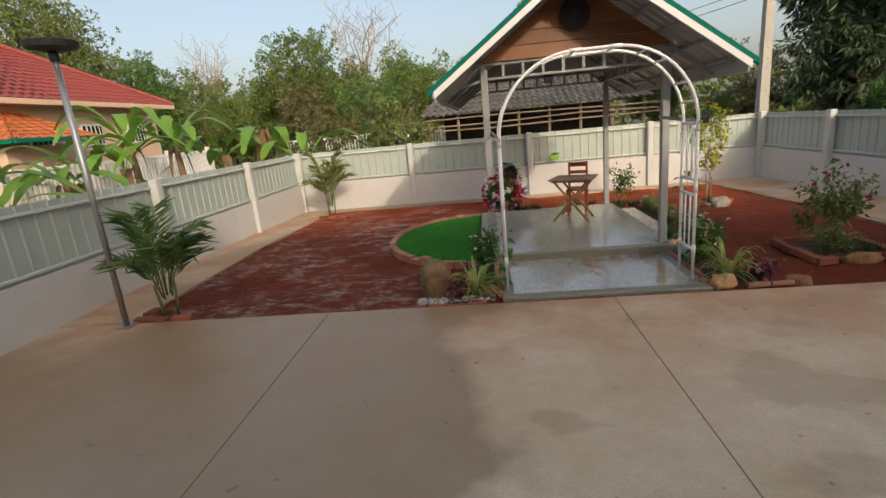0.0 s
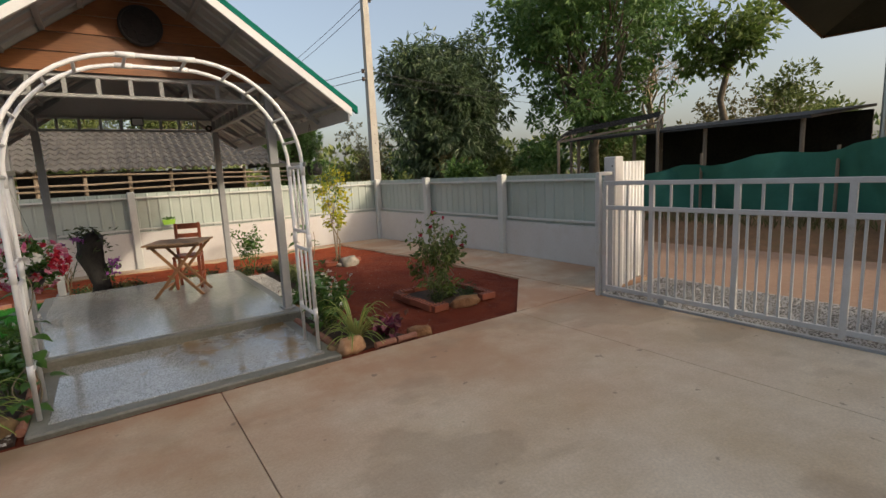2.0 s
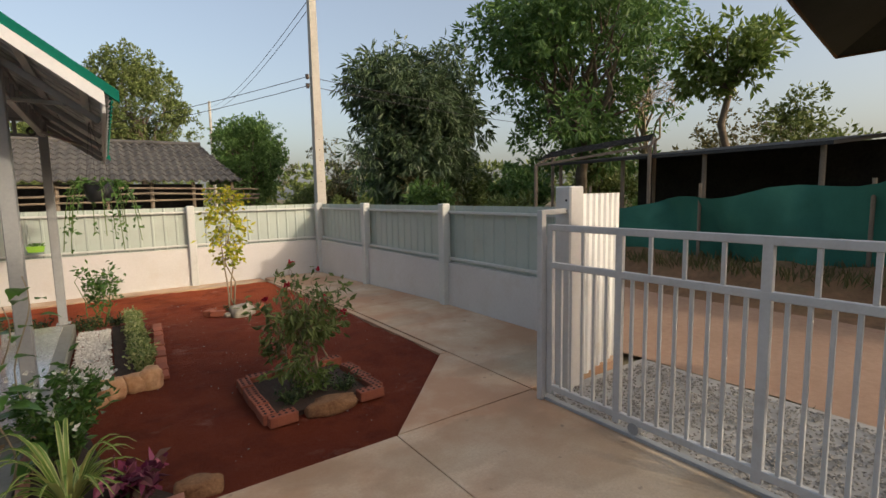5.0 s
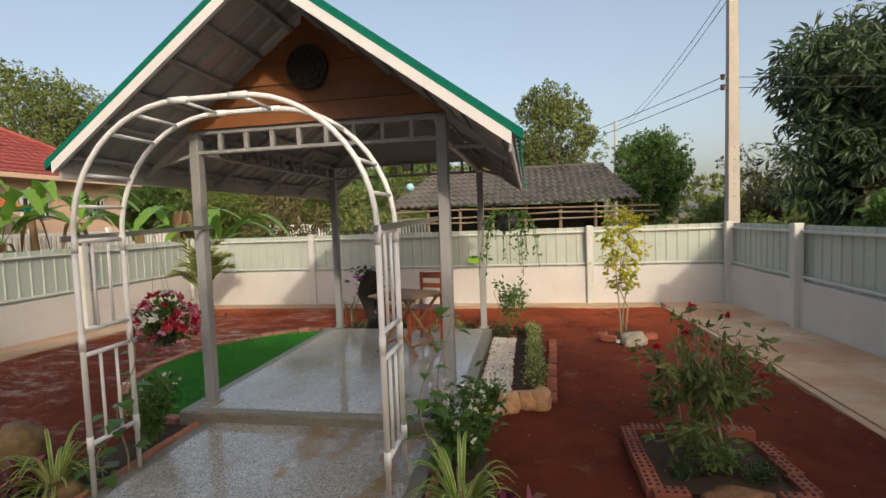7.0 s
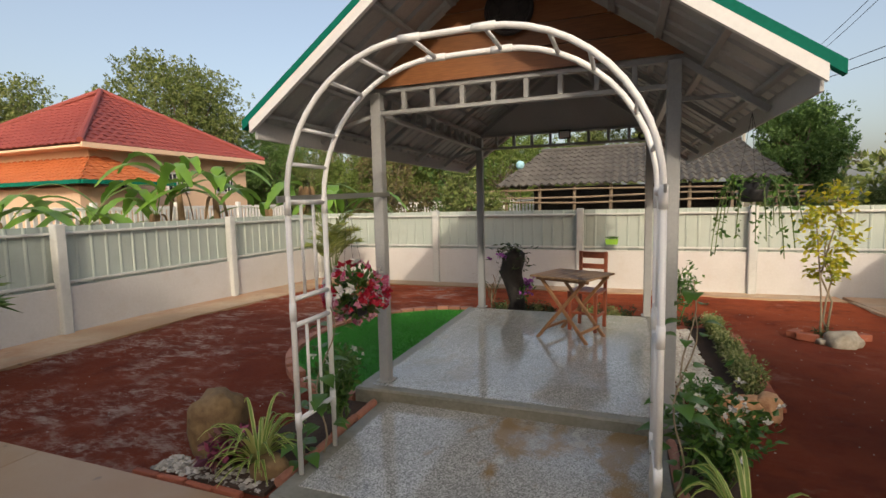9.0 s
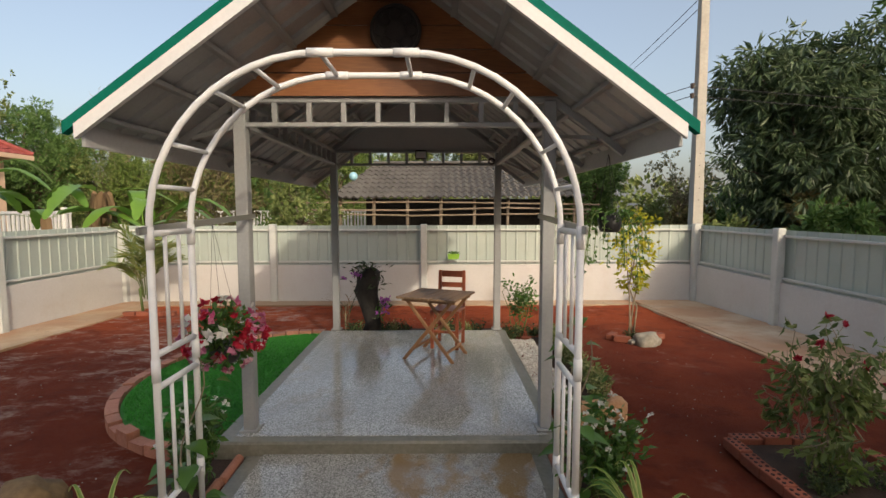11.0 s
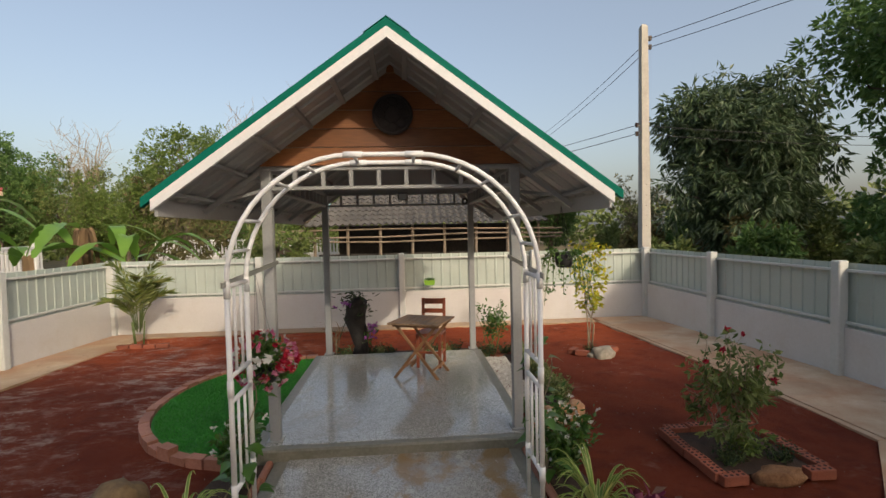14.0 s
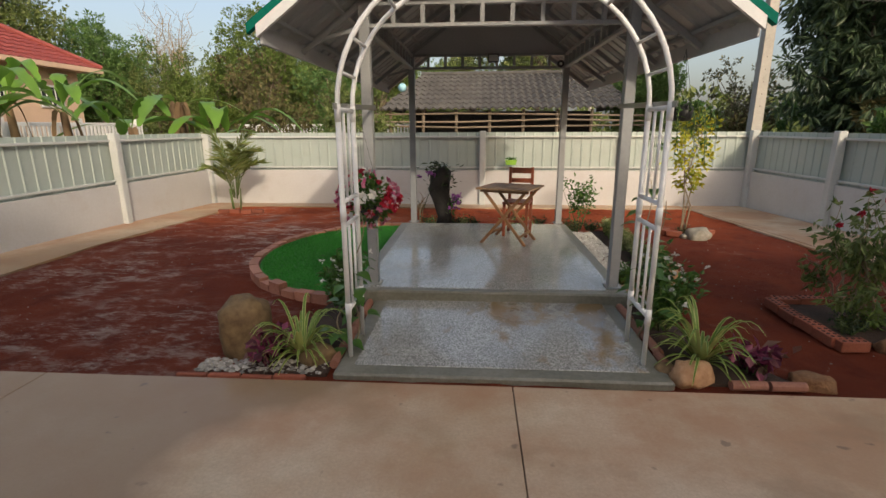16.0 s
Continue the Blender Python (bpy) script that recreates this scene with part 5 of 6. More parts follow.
P = np.stack([LX - LA * 0.985 * rad * np.sin(ang), LY - LB * 0.985 * rad * np.cos(ang), np.full(n, 0.033)], 1)
D = np.stack([r.normal(0, 0.5, n), r.normal(0, 0.5, n), np.ones(n)], 1)
tagged(part("turf_blades", Shape().leaves(P, D, 0.022, 0.007, r), TURF, lawn, mend=False), kind="stuff")
for k in range(26):
    a0, a1 = math.pi * k / 26 + 0.006, math.pi * (k + 1) / 26 - 0.006
    j = 0.01 * r.normal(size=2)
    q = [(LX - (LA + o) * math.sin(a), LY - (LB + o) * math.cos(a)) for o, a in ((0.01, a0), (0.01, (a0 + a1) / 2), (0.01, a1), (0.105, a1), (0.105, (a0 + a1) / 2), (0.105, a0))]
    part("edging_block", Shape().prism([(x, y, 0.065 + j[0]) for x, y in q], (0, 0, -0.12)), TERRACOTTA, lawn)


# ---- stones and bricks ----
def rock(at, size, seed, mat, label, turn=0.0, name="rock", level=3, rough=0.35):
    """A weathered stone with broken faces."""
    bm = bmesh.new()
    bmesh.ops.create_icosphere(bm, subdivisions=level, radius=0.5)
    o = Vector((seed * 7.3, seed * 3.1, seed))
    for v in bm.verts:
        d = v.co.normalized()
        k = 1 + rough * noise.noise(d * 1.4 + o) + 0.14 * noise.noise(d * 4 + o) + 0.05 * noise.noise(d * 11 + o)
        v.co = d * 0.5 * k
        for a in range(3):
            v.co[a] = max(-0.42, min(0.42, v.co[a]))
    m = Matrix.Translation((at[0], at[1], at[2] + size[2] * 0.36)) @ Matrix.Rotation(turn, 4, "Z") @ Matrix.Diagonal((size[0] * 1.18, size[1] * 1.18, size[2] * 1.18, 1))
    s = Shape().put([v.co for v in bm.verts], [[v.index for v in f.verts] for f in bm.faces], m)
    bm.free()
    return solid(name, s, mat, label, "rock", at, smooth=True)


rock((-0.53, 5.14, -0.03), (0.33, 0.26, 0.48), 1, ROCKTAN, "upright tan boulder at the bed's front corner", 0.3, rough=0.34)
rock((0.02, 4.98, -0.03), (0.22, 0.17, 0.16), 2, ROCKTAN, "low tan stone beside the spider plant", 0.8)
rock((2.36, 4.86, -0.02), (0.24, 0.16, 0.16), 3, ROCKORANGE, "tan angular stone beside the step", 0.3)
rock((3.06, 4.86, -0.03), (0.24, 0.13, 0.11), 4, CHIPSTONE, "pitted ochre stone at the end of the brick edging", -0.2)
rock((2.24, 4.95, -0.03), (0.12, 0.12, 0.10), 5, ROCKTAN, "small brown stone by the arch foot", 0.3)
rock((2.52, 6.52, -0.03), (0.30, 0.15, 0.11), 6, ROCKORANGE, "flat reddish stone beside the step bed", 0.3)
rock((2.70, 6.62, -0.02), (0.17, 0.15, 0.20), 7, ROCKORANGE, "orange sandstone block beside the hedge", 0.7)
rock((2.85, 6.71, -0.02), (0.15, 0.13, 0.17), 8, ROCKORANGE, "rounded orange stone beside the hedge", 0.1)
rock((2.97, 6.75, -0.02), (0.20, 0.16, 0.19), 9, ROCKORANGE, "pale orange rounded stone", 1.1)
rock((4.20, 9.0, fall(9.05) - 0.03), (0.31, 0.20, 0.20), 10, ROCKGREY, "grey limestone under the yellow sapling", 0.2)
rock((4.03, 9.06, fall(9.05) - 0.02), (0.12, 0.12, 0.07), 11, ROCKGREY, "small grey stone under the sapling", 0.4)
rock((4.02, 5.38, -0.02), (0.40, 0.15, 0.12), 12, CHIPSTONE, "pitted ochre stone between the planter bricks", 0.05)
solid("stone_slab", Shape().box((2.86, 6.88, 0.0), (0.40, 0.07, 0.16), 0.012, Matrix.Rotation(0.22, 4, "Z")), ROCKORANGE, "pale stone block closing the hedge bed", "stone", (2.86, 6.86, -0.05))
solid("stone_slab", Shape().box((2.44, 5.98, 0.04), (0.05, 0.42, 0.14), 0.01, Matrix.Rotation(0.03, 4, "Z")), WALLPAINT, "white kerb stone beside the step", "stone", (2.44, 5.98, -0.03))

brick = Shape().box((0, 0, 0), (0.20, 0.095, 0.075), 0.005).mesh("brick", BRICK)
half_brick = Shape().box((0, 0, 0), (0.20, 0.035, 0.075), 0.005).mesh("half_brick", BRICK)
edging = Shape().tube([(-0.14, 0, 0), (0.14, 0, 0)], 0.03, 10).mesh("edging_brick", TERRACOTTA)


def brick_row(name, label, spots, z=0.03, me=None):
    th = thing(name, (spots[0][0], spots[0][1], z - 0.04), label, "bricks")
    for k, (x, y, a) in enumerate(spots):
        dz = 0.006 * math.sin(k * 2.7)
        piece("brick", me or brick, (x, y, z + dz), th, (0, 0, a + 0.05 * math.sin(k * 1.9)))
    return th


pl = brick_row("brick_planter", "square ring of red hollow bricks round the rose bush", [(3.58, 5.50 + 0.205 * k, math.pi / 2) for k in range(4)] + [(3.66, 5.39, 0.0)] + [(4.33, 5.38, 0.0)] + [(4.42, 5.54 + 0.205 * k, math.pi / 2 + 0.1) for k in range(3)] + [(3.72 + 0.21 * k, 6.25, 0.0) for k in range(4)])
# solid dark discs laid on the bricks imitate their shaded hollows
hole = Shape().tube([(0, 0, 0), (0, 0, 0.003)], 0.012, 8).mesh("brick_hole", BRICKHOLE)
for ob in list(pl.children):
    c, sn = math.cos(ob.rotation_euler.z), math.sin(ob.rotation_euler.z)
    for i in range(4):
        for j in (-0.022, 0.022):
            u = -0.07 + 0.046 * i
            h = new("brick_hole", hole)
            h.parent = ob
            h.location = (u, j, 0.0375)
brick_row("brick_border", "loose red bricks under the yellow sapling", [(3.84, 9.30, 0.9), (3.92, 9.14, -0.55), (4.45, 9.3, 0.4)], fall(9.2) + 0.03)
brick_row("brick_border", "red brick edging of the areca palm bed", [(-3.36, 4.80, 0.35), (-3.80, 4.80, 0.1), (-3.6, 4.77, 0.0), (-3.85, 5.0, 1.5)], 0.0)
brick_row("brick_border", "sunken bricks beside the rear palm", [(-3.85 + 0.23 * k, 11.15, 0.05) for k in range(4)], fall(11.1) + 0.01)
brick_row("brick_border", "sunken red bricks along the front edge", [(-0.72 + 0.21 * k, 4.766, 0.0) for k in range(4)], -0.03, half_brick)
brick_row("brick_border", "red brick edging of the hedge bed", [(3.07 + 0.012 * k, 6.98 + 0.22 * k, 1.55) for k in range(10)] + [(2.9, 9.28, 0.05), (2.7, 9.25, 0.02)], -0.032)
brick_row("brick_border", "red brick edging behind the pavilion", [(0.1 + 0.22 * k, 9.72, 0.0) for k in range(10)], fall(9.7) - 0.01)
ed = thing("terracotta_edging", (0.15, 5.5, 0), "round red clay edging along the step", "edging")
for x in (0.15, 2.275):
    for k in range(4):
        piece("edging_brick", edging, (x - 0.0 + 0.012 * math.sin(k * 2), 5.03 + 0.29 * k, 0.025), ed, (0.5 * k, 0, math.pi / 2 + 0.03))
ed2 = thing("terracotta_edging", (2.78, 4.79, 0), "two short clay edging pieces at the front", "edging")
for k in range(2):
    piece("edging_brick", edging, (2.66 + 0.22 * k, 4.79, 0.02), ed2, (0, 0, 0.02), (0.72, 1, 1))


def soil_patch(name, loop, z, label):
    solid(name, Shape().prism([(x, y, z) for x, y in loop], (0, 0, -0.06)), DARKSOIL, label, "soil", (loop[0][0], loop[0][1], z - 0.06), kind="structure")


soil_patch("soil_patch", [(-0.42, 4.80), (0.13, 4.80), (0.13, 6.05), (-0.2, 6.05)], 0.012, "dark potting soil beside the step")
soil_patch("soil_patch", [(2.29, 4.82), (2.98, 4.82), (2.66, 5.3), (2.5, 6.3), (2.29, 6.3)], 0.012, "dark potting soil beside the step")
soil_patch("soil_patch", [(3.64, 5.44), (4.37, 5.44), (4.37, 6.2), (3.64, 6.2)], 0.02, "dark soil inside the brick planter")
soil_patch("soil_patch", [(0.0, 9.18), (2.3, 9.18), (2.3, 9.68), (0.0, 9.68)], 0.01, "dark soil bed behind the pavilion")
soil_patch("soil_patch", [(2.72, 6.95), (3.02, 6.95), (3.06, 9.2), (2.72, 9.2)], 0.008, "red-brown hedge soil")
r = np.random.default_rng(9)
solid("white_pebbles", stones(1900, (2.40, 2.70, 6.92, 8.98), 0.022, r, z0=0.025), PEBBLE, "strip of white pebbles beside the pavilion floor", "pebbles", (2.53, 7.9, 0), kind="stuff", mend=False)
solid("white_pebbles", stones(900, (0.1, 2.25, 9.2, 9.36), 0.02, r, z0=0.01), PEBBLE, "strip of white pebbles behind the pavilion floor", "pebbles", (1.2, 9.3, 0), kind="stuff", mend=False)
solid("river_pebbles", stones(330, (-0.72, 0.10, 4.80, 4.96), 0.026, r, z0=0.0), RIVERPEB, "mixed river pebbles at the bed's front", "pebbles", (-0.3, 4.88, 0), kind="stuff", mend=False)
solid("soil_crumbs", stones(700, (-3.8, 5.2, 4.85, 10.5), 0.008, r, z0=-0.01), RIVERPEB, "scattered fine grit on the soil", "grit", (0.5, 7, 0), kind="stuff", mend=False)


# ---- plants ----
def frond(s, leaf, base, d, length, rise, rng, leaflet=0.22, n=22, r0=0.010):
    """A feather frond: an arched stem and paired leaflets."""
    pts = [base + d * (length * f * (0.35 + 0.65 * f) ** 0.5 * (1 - 0.38 * rise)) + Vector((0, 0, length * (rise * 1.25 * f - (0.12 + 0.55 * rise) * f * f))) for f in np.linspace(0, 1, 9)]
    s.tube(pts, [r0 * (1 - 0.8 * k / 8) for k in range(9)], 5)
    P, D = [], []
    for k in range(n):
        f = 0.25 + 0.75 * k / n
        i = min(7, int(f * 8))
        q = pts[i].lerp(pts[i + 1], f * 8 - i)
        t = (pts[i + 1] - pts[i]).normalized()
        w = t.cross(Vector((0, 0, 1))).normalized()
        for sd in (-1, 1):
            v = (w * sd * 0.85 + t * 0.75 + Vector((0, 0, rng.uniform(-0.15, 0.25))))
            P.append(q)
            D.append(v)
    leaf.leaves(P, D, leaflet, leaflet * 0.11, rng, 0.18, 0.2)


def palm(x, y, z, h, n, seed, label, mat):
    r = np.random.default_rng(seed)
    th = thing("areca_palm", (x, y, z), label, "palm")
    canes = Shape()
    for k in range(7):
        a = r.uniform(0, 6.28)
        canes.tube([(x + 0.07 * math.cos(a), y + 0.07 * math.sin(a), z - 0.02), (x + 0.11 * math.cos(a), y + 0.11 * math.sin(a), z + h * 0.35)], [0.016, 0.01], 6)
    part("cane_clump", canes, STEMGREEN, th, smooth=True)
    for k in range(n):
        a = k * 2.4 + r.uniform(-0.3, 0.3)
        d = Vector((math.cos(a), math.sin(a), 0))
        st, lf = Shape(), Shape()
        rise = r.uniform(1.05, 1.9)
        frond(st, lf, Vector((x, y, z + h * r.uniform(0.12, 0.38))) + d * 0.06, d, h * r.uniform(0.62, 0.85), rise, r, h * 0.26)
        fr = part("frond", lf, mat, th, mend=False)
        part("frond_stem", st, STEMGREEN, fr, smooth=True)


palm(-3.60, 4.98, -0.01, 1.05, 13, 200, "bushy dark green areca palm beside the lamp post", L_PALM)
palm(-3.70, 11.40, fall(11.4), 1.22, 12, 201, "yellow-green areca palm near the back wall", L_PALMY)


def spider_plant(x, y, z, seed, label, size=0.42):
    r = np.random.default_rng(seed)
    th = thing("spider_plant", (x, y, z), label, "plant", group="spider plants")
    for k in range(60):
        a = k * 2.4 + r.uniform(-0.3, 0.3)
        d = Vector((math.cos(a), math.sin(a), 0))
        L, rise = size * r.uniform(0.75, 1.3), r.uniform(0.5, 1.9)
        pts = [Vector((x, y, z)) + d * (0.02 + L * f * (1 - 0.3 * min(rise, 1))) + Vector((0, 0, L * (rise * 1.25 * f - (0.3 + 0.72 * rise) * f * f) + 0.02)) for f in np.linspace(0, 1, 8)]
        w = [0.011, 0.013, 0.014, 0.014, 0.012, 0.009, 0.006, 0.002]
        side = d.cross(Vector((0, 0, 1)))
        lf = part("leaf", Shape().ribbon([q - Vector((0, 0, 0.0015)) for q in pts], [1.7 * v for v in w], side, 0.22), L_CREAM, th, mend=False)
        part("leaf_middle", Shape().ribbon([q + Vector((0, 0, 0.003)) for q in pts], w, side, 0.22), L_SPIDER, lf, mend=False)


spider_plant(-0.10, 5.03, 0.0, 210, "cream-edged spider plant by the tan boulder", 0.34)
spider_plant(2.50, 5.06, 0.0, 211, "cream-edged spider plant beside the arch foot", 0.38)


def bush(name, x, y, z, rx, rz, n, leaf, mat, seed, label, stems=7, aspect=0.5, category="shrub", flowers=None, low=0.2, stem_mat=None, hollow=0.35):
    """A small shrub: thin forking stems, leaves in clumps, flower heads."""
    r = np.random.default_rng(seed)
    th = thing(name, (x, y, z), label, category)
    st, P, D, tips = Shape(), [], [], []
    for k in range(stems):
        a = k * 2.4 + r.uniform(-0.4, 0.4)
        tip = Vector((x + rx * r.uniform(0.3, 1) * math.cos(a), y + rx * r.uniform(0.3, 1) * math.sin(a), z + rz * r.uniform(0.62, 1.0)))
        limb(st, (x + 0.03 * math.cos(a), y + 0.03 * math.sin(a), z - 0.02), tip, 0.008, 0.003, r)
        tips.append(tip)
        m = n // stems
        for j in range(m):
            f = r.uniform(low, 1.0) ** 0.8
            q = Vector((x, y, z)).lerp(tip, f) + Vector(r.normal(0, rx * 0.15 + 0.01, 3)) * (0.5 + 0.5 * f)
            q.z = max(q.z, z + 0.015)
            P.append(q)
            D.append(Vector((math.cos(a), math.sin(a), 0.4)) * hollow + Vector(r.normal(0, 0.7, 3)))
    part("stem_spray", st, stem_mat or STEMGREEN, th, smooth=True)
    part("foliage", Shape().leaves(P, D, leaf, leaf * aspect, r, 0.15), mat, th, mend=False)
    for fm, count, fs, petals, spread in flowers or ():
        for k in range(count):
            q = tips[int(r.integers(len(tips)))].lerp(Vector((x, y, z + rz * 0.6)), r.uniform(0, 0.45)) + Vector(r.normal(0, rx * spread, 3))
            q.z = max(q.z, z + rz * 0.35)
            ds = r.normal(size=(petals, 3)) * [1, 1, 0.6] + [0, -0.5, 0.35]
            part("flower", Shape().leaves([q] * petals, ds, fs, fs * 0.75, r), fm, th, mend=False)
    return th


bush("white_flower_shrub", 0.02, 5.72, 0.0, 0.20, 0.52, 760, 0.066, L_SHRUB, 220, "glossy shrub with small white flowers by the step", flowers=[(F_WHITE, 16, 0.03, 6, 0.3)])
bush("white_flower_shrub", 2.46, 5.62, 0.0, 0.24, 0.54, 800, 0.066, L_SHRUB, 221, "glossy shrub with small white flowers by the step", 9, flowers=[(F_WHITE, 26, 0.032, 6, 0.3), (F_GREEN, 6, 0.03, 8, 0.3)])
bush("coleus", -0.30, 4.98, 0.0, 0.15, 0.20, 120, 0.085, L_COLEUS, 222, "low purple and brown coleus", 8, 0.6, "plant")
bush("coleus", 2.78, 4.98, 0.0, 0.15, 0.20, 130, 0.095, L_COLEUS, 223, "low pink and purple coleus", 8, 0.6, "plant")
bush("small_bush", 2.52, 6.80, 0.0, 0.13, 0.20, 380, 0.04, L_SHRUB, 224, "small dark green bush by the orange stones", 9)
for k in range(11):
    y = 7.06 + 0.205 * k
    bush("hedge_plant", 2.93 + 0.02 * math.sin(k * 2.1), y, 0.0, 0.09, 0.24 + 0.04 * math.sin(k * 1.7), 330, 0.042, L_VAR, 230 + k, "variegated cream-green dwarf hedge plant", 8)
bush("lemon_sapling", 2.62, 9.48, fall(9.4), 0.24, 0.84, 330, 0.075, L_SHRUB, 250, "slender young leafy shrub behind the pavilion", 8, 0.5, "shrub", low=0.42)
bush("small_bush", 2.46, 9.30, fall(9.3), 0.17, 0.17, 420, 0.04, L_LOW, 251, "low dark bush at the shrub's foot", 9)
bush("small_bush", 2.78, 9.36, fall(9.3), 0.15, 0.15, 360, 0.04, L_LOW, 252, "low dark bush at the shrub's foot", 9)
for k, x in enumerate((0.28, 0.42, 0.72, 0.86, 1.0, 1.55, 1.70, 1.86, 2.02)):
    bush("low_plant", x, 9.50, fall(9.5), 0.11, 0.19, 210, 0.04, L_VAR if k % 2 else L_LOW, 260 + k, "low leafy plant behind the pavilion floor", 7)


def rose_bush(x, y, z, seed, label):
    """An open rose bush: bare canes that fork above the knee, leaf sprays near their ends, few flowers."""
    r = np.random.default_rng(seed)
    th = thing("rose_bush", (x, y, z), label, "rose bush")
    wood, P, D, tips = Shape(), [], [], []
    for k in range(13):
        a = k * 2.4 + r.uniform(-0.3, 0.3)
        out, h = r.uniform(0.10, 0.40), r.uniform(0.6, 1.08)
        foot = Vector((x + 0.05 * math.cos(a), y + 0.05 * math.sin(a), z - 0.02))
        knee = Vector((x + 0.5 * out * math.cos(a), y + 0.5 * out * math.sin(a), z + 0.45 * h))
        limb(wood, foot, knee, 0.008, 0.006, r)
        for j in range(4):
            b = a + r.uniform(-0.9, 0.9)
            e = knee + Vector((out * r.uniform(0.3, 0.9) * math.cos(b), out * r.uniform(0.3, 0.9) * math.sin(b), h * r.uniform(-0.1, 0.58)))
            limb(wood, knee, e, 0.004, 0.002, r)
            tips.append(e)
            for i in range(17):
                q = knee.lerp(e, r.uniform(0.15, 1.05)) + Vector(r.normal(0, 0.03, 3))
                P.append(q)
                D.append(Vector((math.cos(b), math.sin(b), -0.2)) * 0.5 + Vector(r.normal(0, 0.6, 3)))
    part("cane_spray", wood, TWIG, th, smooth=True)
    part("foliage", Shape().leaves(P, D, 0.085, 0.036, r, 0.45), L_ROSE, th, mend=False)
    tips.sort(key=lambda q: -q.z)
    for e in tips[0:9:3] + tips[14:44:8]:
        n = 14
        ds = r.normal(size=(n, 3)) * [1, 1, 0.6] + [0, -0.4, 0.35]
        part("flower", Shape().leaves([e + Vector((0, 0, 0.02))] * n, ds, 0.033, 0.028, r), F_RED, th, mend=False)


rose_bush(4.0, 5.82, 0.02, 280, "tall loose rose bush with red flowers in the planter")
bush("groundcover", 3.80, 5.62, 0.02, 0.13, 0.12, 360, 0.03, L_LOW, 281, "dark groundcover under the rose bush", 9)
bush("groundcover", 4.22, 5.62, 0.02, 0.13, 0.10, 300, 0.03, L_LOW, 282, "dark groundcover under the rose bush", 9)
bush("groundcover", 4.0, 5.75, 0.02, 0.22, 0.22, 160, 0.075, L_LIGHT, 283, "light green basal leaves of the rose bush", 8)

# yellow sapling
r = np.random.default_rng(290)
yt = thing("yellow_sapling", (4.14, 9.38, fall(9.4)), "young tree with thin trunk and yellow-green leaves", "sapling")
s, P, D = Shape(), [], []
for a, b in (((4.10, 9.36), (4.02, 9.36, 1.2)), ((4.16, 9.38), (4.16, 9.40, 1.75)), ((4.20, 9.40), (4.14, 9.42, 1.1))):
    limb(s, (a[0], a[1], -0.06), b, 0.013, 0.006, r, 0.02)
for k in range(17):
    z = 0.62 + 1.12 * (k / 17)
    a = k * 2.4
    l = 0.09 + 0.15 * math.sin(math.pi * (k / 17)) ** 0.7
    q0, q1 = Vector((4.13, 9.39, z)), Vector((4.13 + l * math.cos(a), 9.39 + l * math.sin(a), z + r.uniform(-0.05, 0.12)))
    limb(s, q0, q1, 0.005, 0.002, r)
    for j in range(34):
        P.append(q0.lerp(q1, r.uniform(0.3, 1.1)) + Vector(r.normal(0, 0.05, 3)))
        D.append(Vector((math.cos(a), math.sin(a), -0.2)) + Vector(r.normal(0, 0.7, 3)))
part("trunk", s, TWIG, yt, smooth=True)
part("foliage", Shape().leaves(P, D, 0.082, 0.05, r, 0.4), L_YELLOW, yt, mend=False)
bush("small_bush", 4.12, 9.32, fall(9.3), 0.11, 0.08, 200, 0.03, L_LOW, 291, "low plants at the sapling's foot", 7)

# stump with orchids
sp = thing("orchid_stump", (0.55, 9.50, fall(9.5)), "black rotten stump planted with ferns and purple orchids", "stump")
s = Shape()
pts = [Vector((0.56, 9.5, -0.08)), Vector((0.56, 9.5, 0.15)), Vector((0.53, 9.5, 0.38)), Vector((0.50, 9.5, 0.58)), Vector((0.52, 9.5, 0.76)), Vector((0.60, 9.5, 0.88))]
s.tube(pts, [0.15, 0.11, 0.115, 0.15, 0.16, 0.09], 18)
s.v = [tuple(Vector(v) * (1 + 0.0) + Vector((0.06 * noise.noise(Vector(v) * 8), 0.05 * noise.noise(Vector(v) * 8 + Vector((5, 0, 0))), 0))) for v in s.v]
part("trunk", s, BARKDARK, sp, smooth=True)
r = np.random.default_rng(300)
P = [(0.5 + r.normal() * 0.11, 9.5 + r.normal() * 0.10, r.uniform(0.62, 0.98)) for _ in range(200)]
tagged(part("fern", Shape().leaves(P, r.normal(size=(200, 3)) * [1, 1, 0.6], 0.10, 0.03, r, 0.2), L_LOW, sp, mend=False), kind="stuff")
P = [(0.70 + r.normal() * 0.05, 9.42 + r.normal() * 0.05, r.uniform(0.22, 0.46)) for _ in range(60)]
tagged(part("orchid_foliage", Shape().leaves(P, r.normal(size=(60, 3)), 0.08, 0.03, r), L_SHRUB, sp, mend=False), kind="stuff")
for k in range(18):
    q = (0.74 + r.normal() * 0.06, 9.38 + r.normal() * 0.05, 0.30 + r.uniform(0, 0.22)) if k < 13 else (0.42 + r.normal() * 0.12, 9.4, 0.80 + r.uniform(-0.1, 0.08))
    part("orchid_flower", Shape().leaves([q] * 6, r.normal(size=(6, 3)) + [0, -0.6, 0], 0.05, 0.038, r), F_PURPLE, sp, mend=False)
dr = thing("dracaena", (0.20, 9.55, fall(9.5)), "thin stripy dracaena with narrow brown-green leaves", "plant")
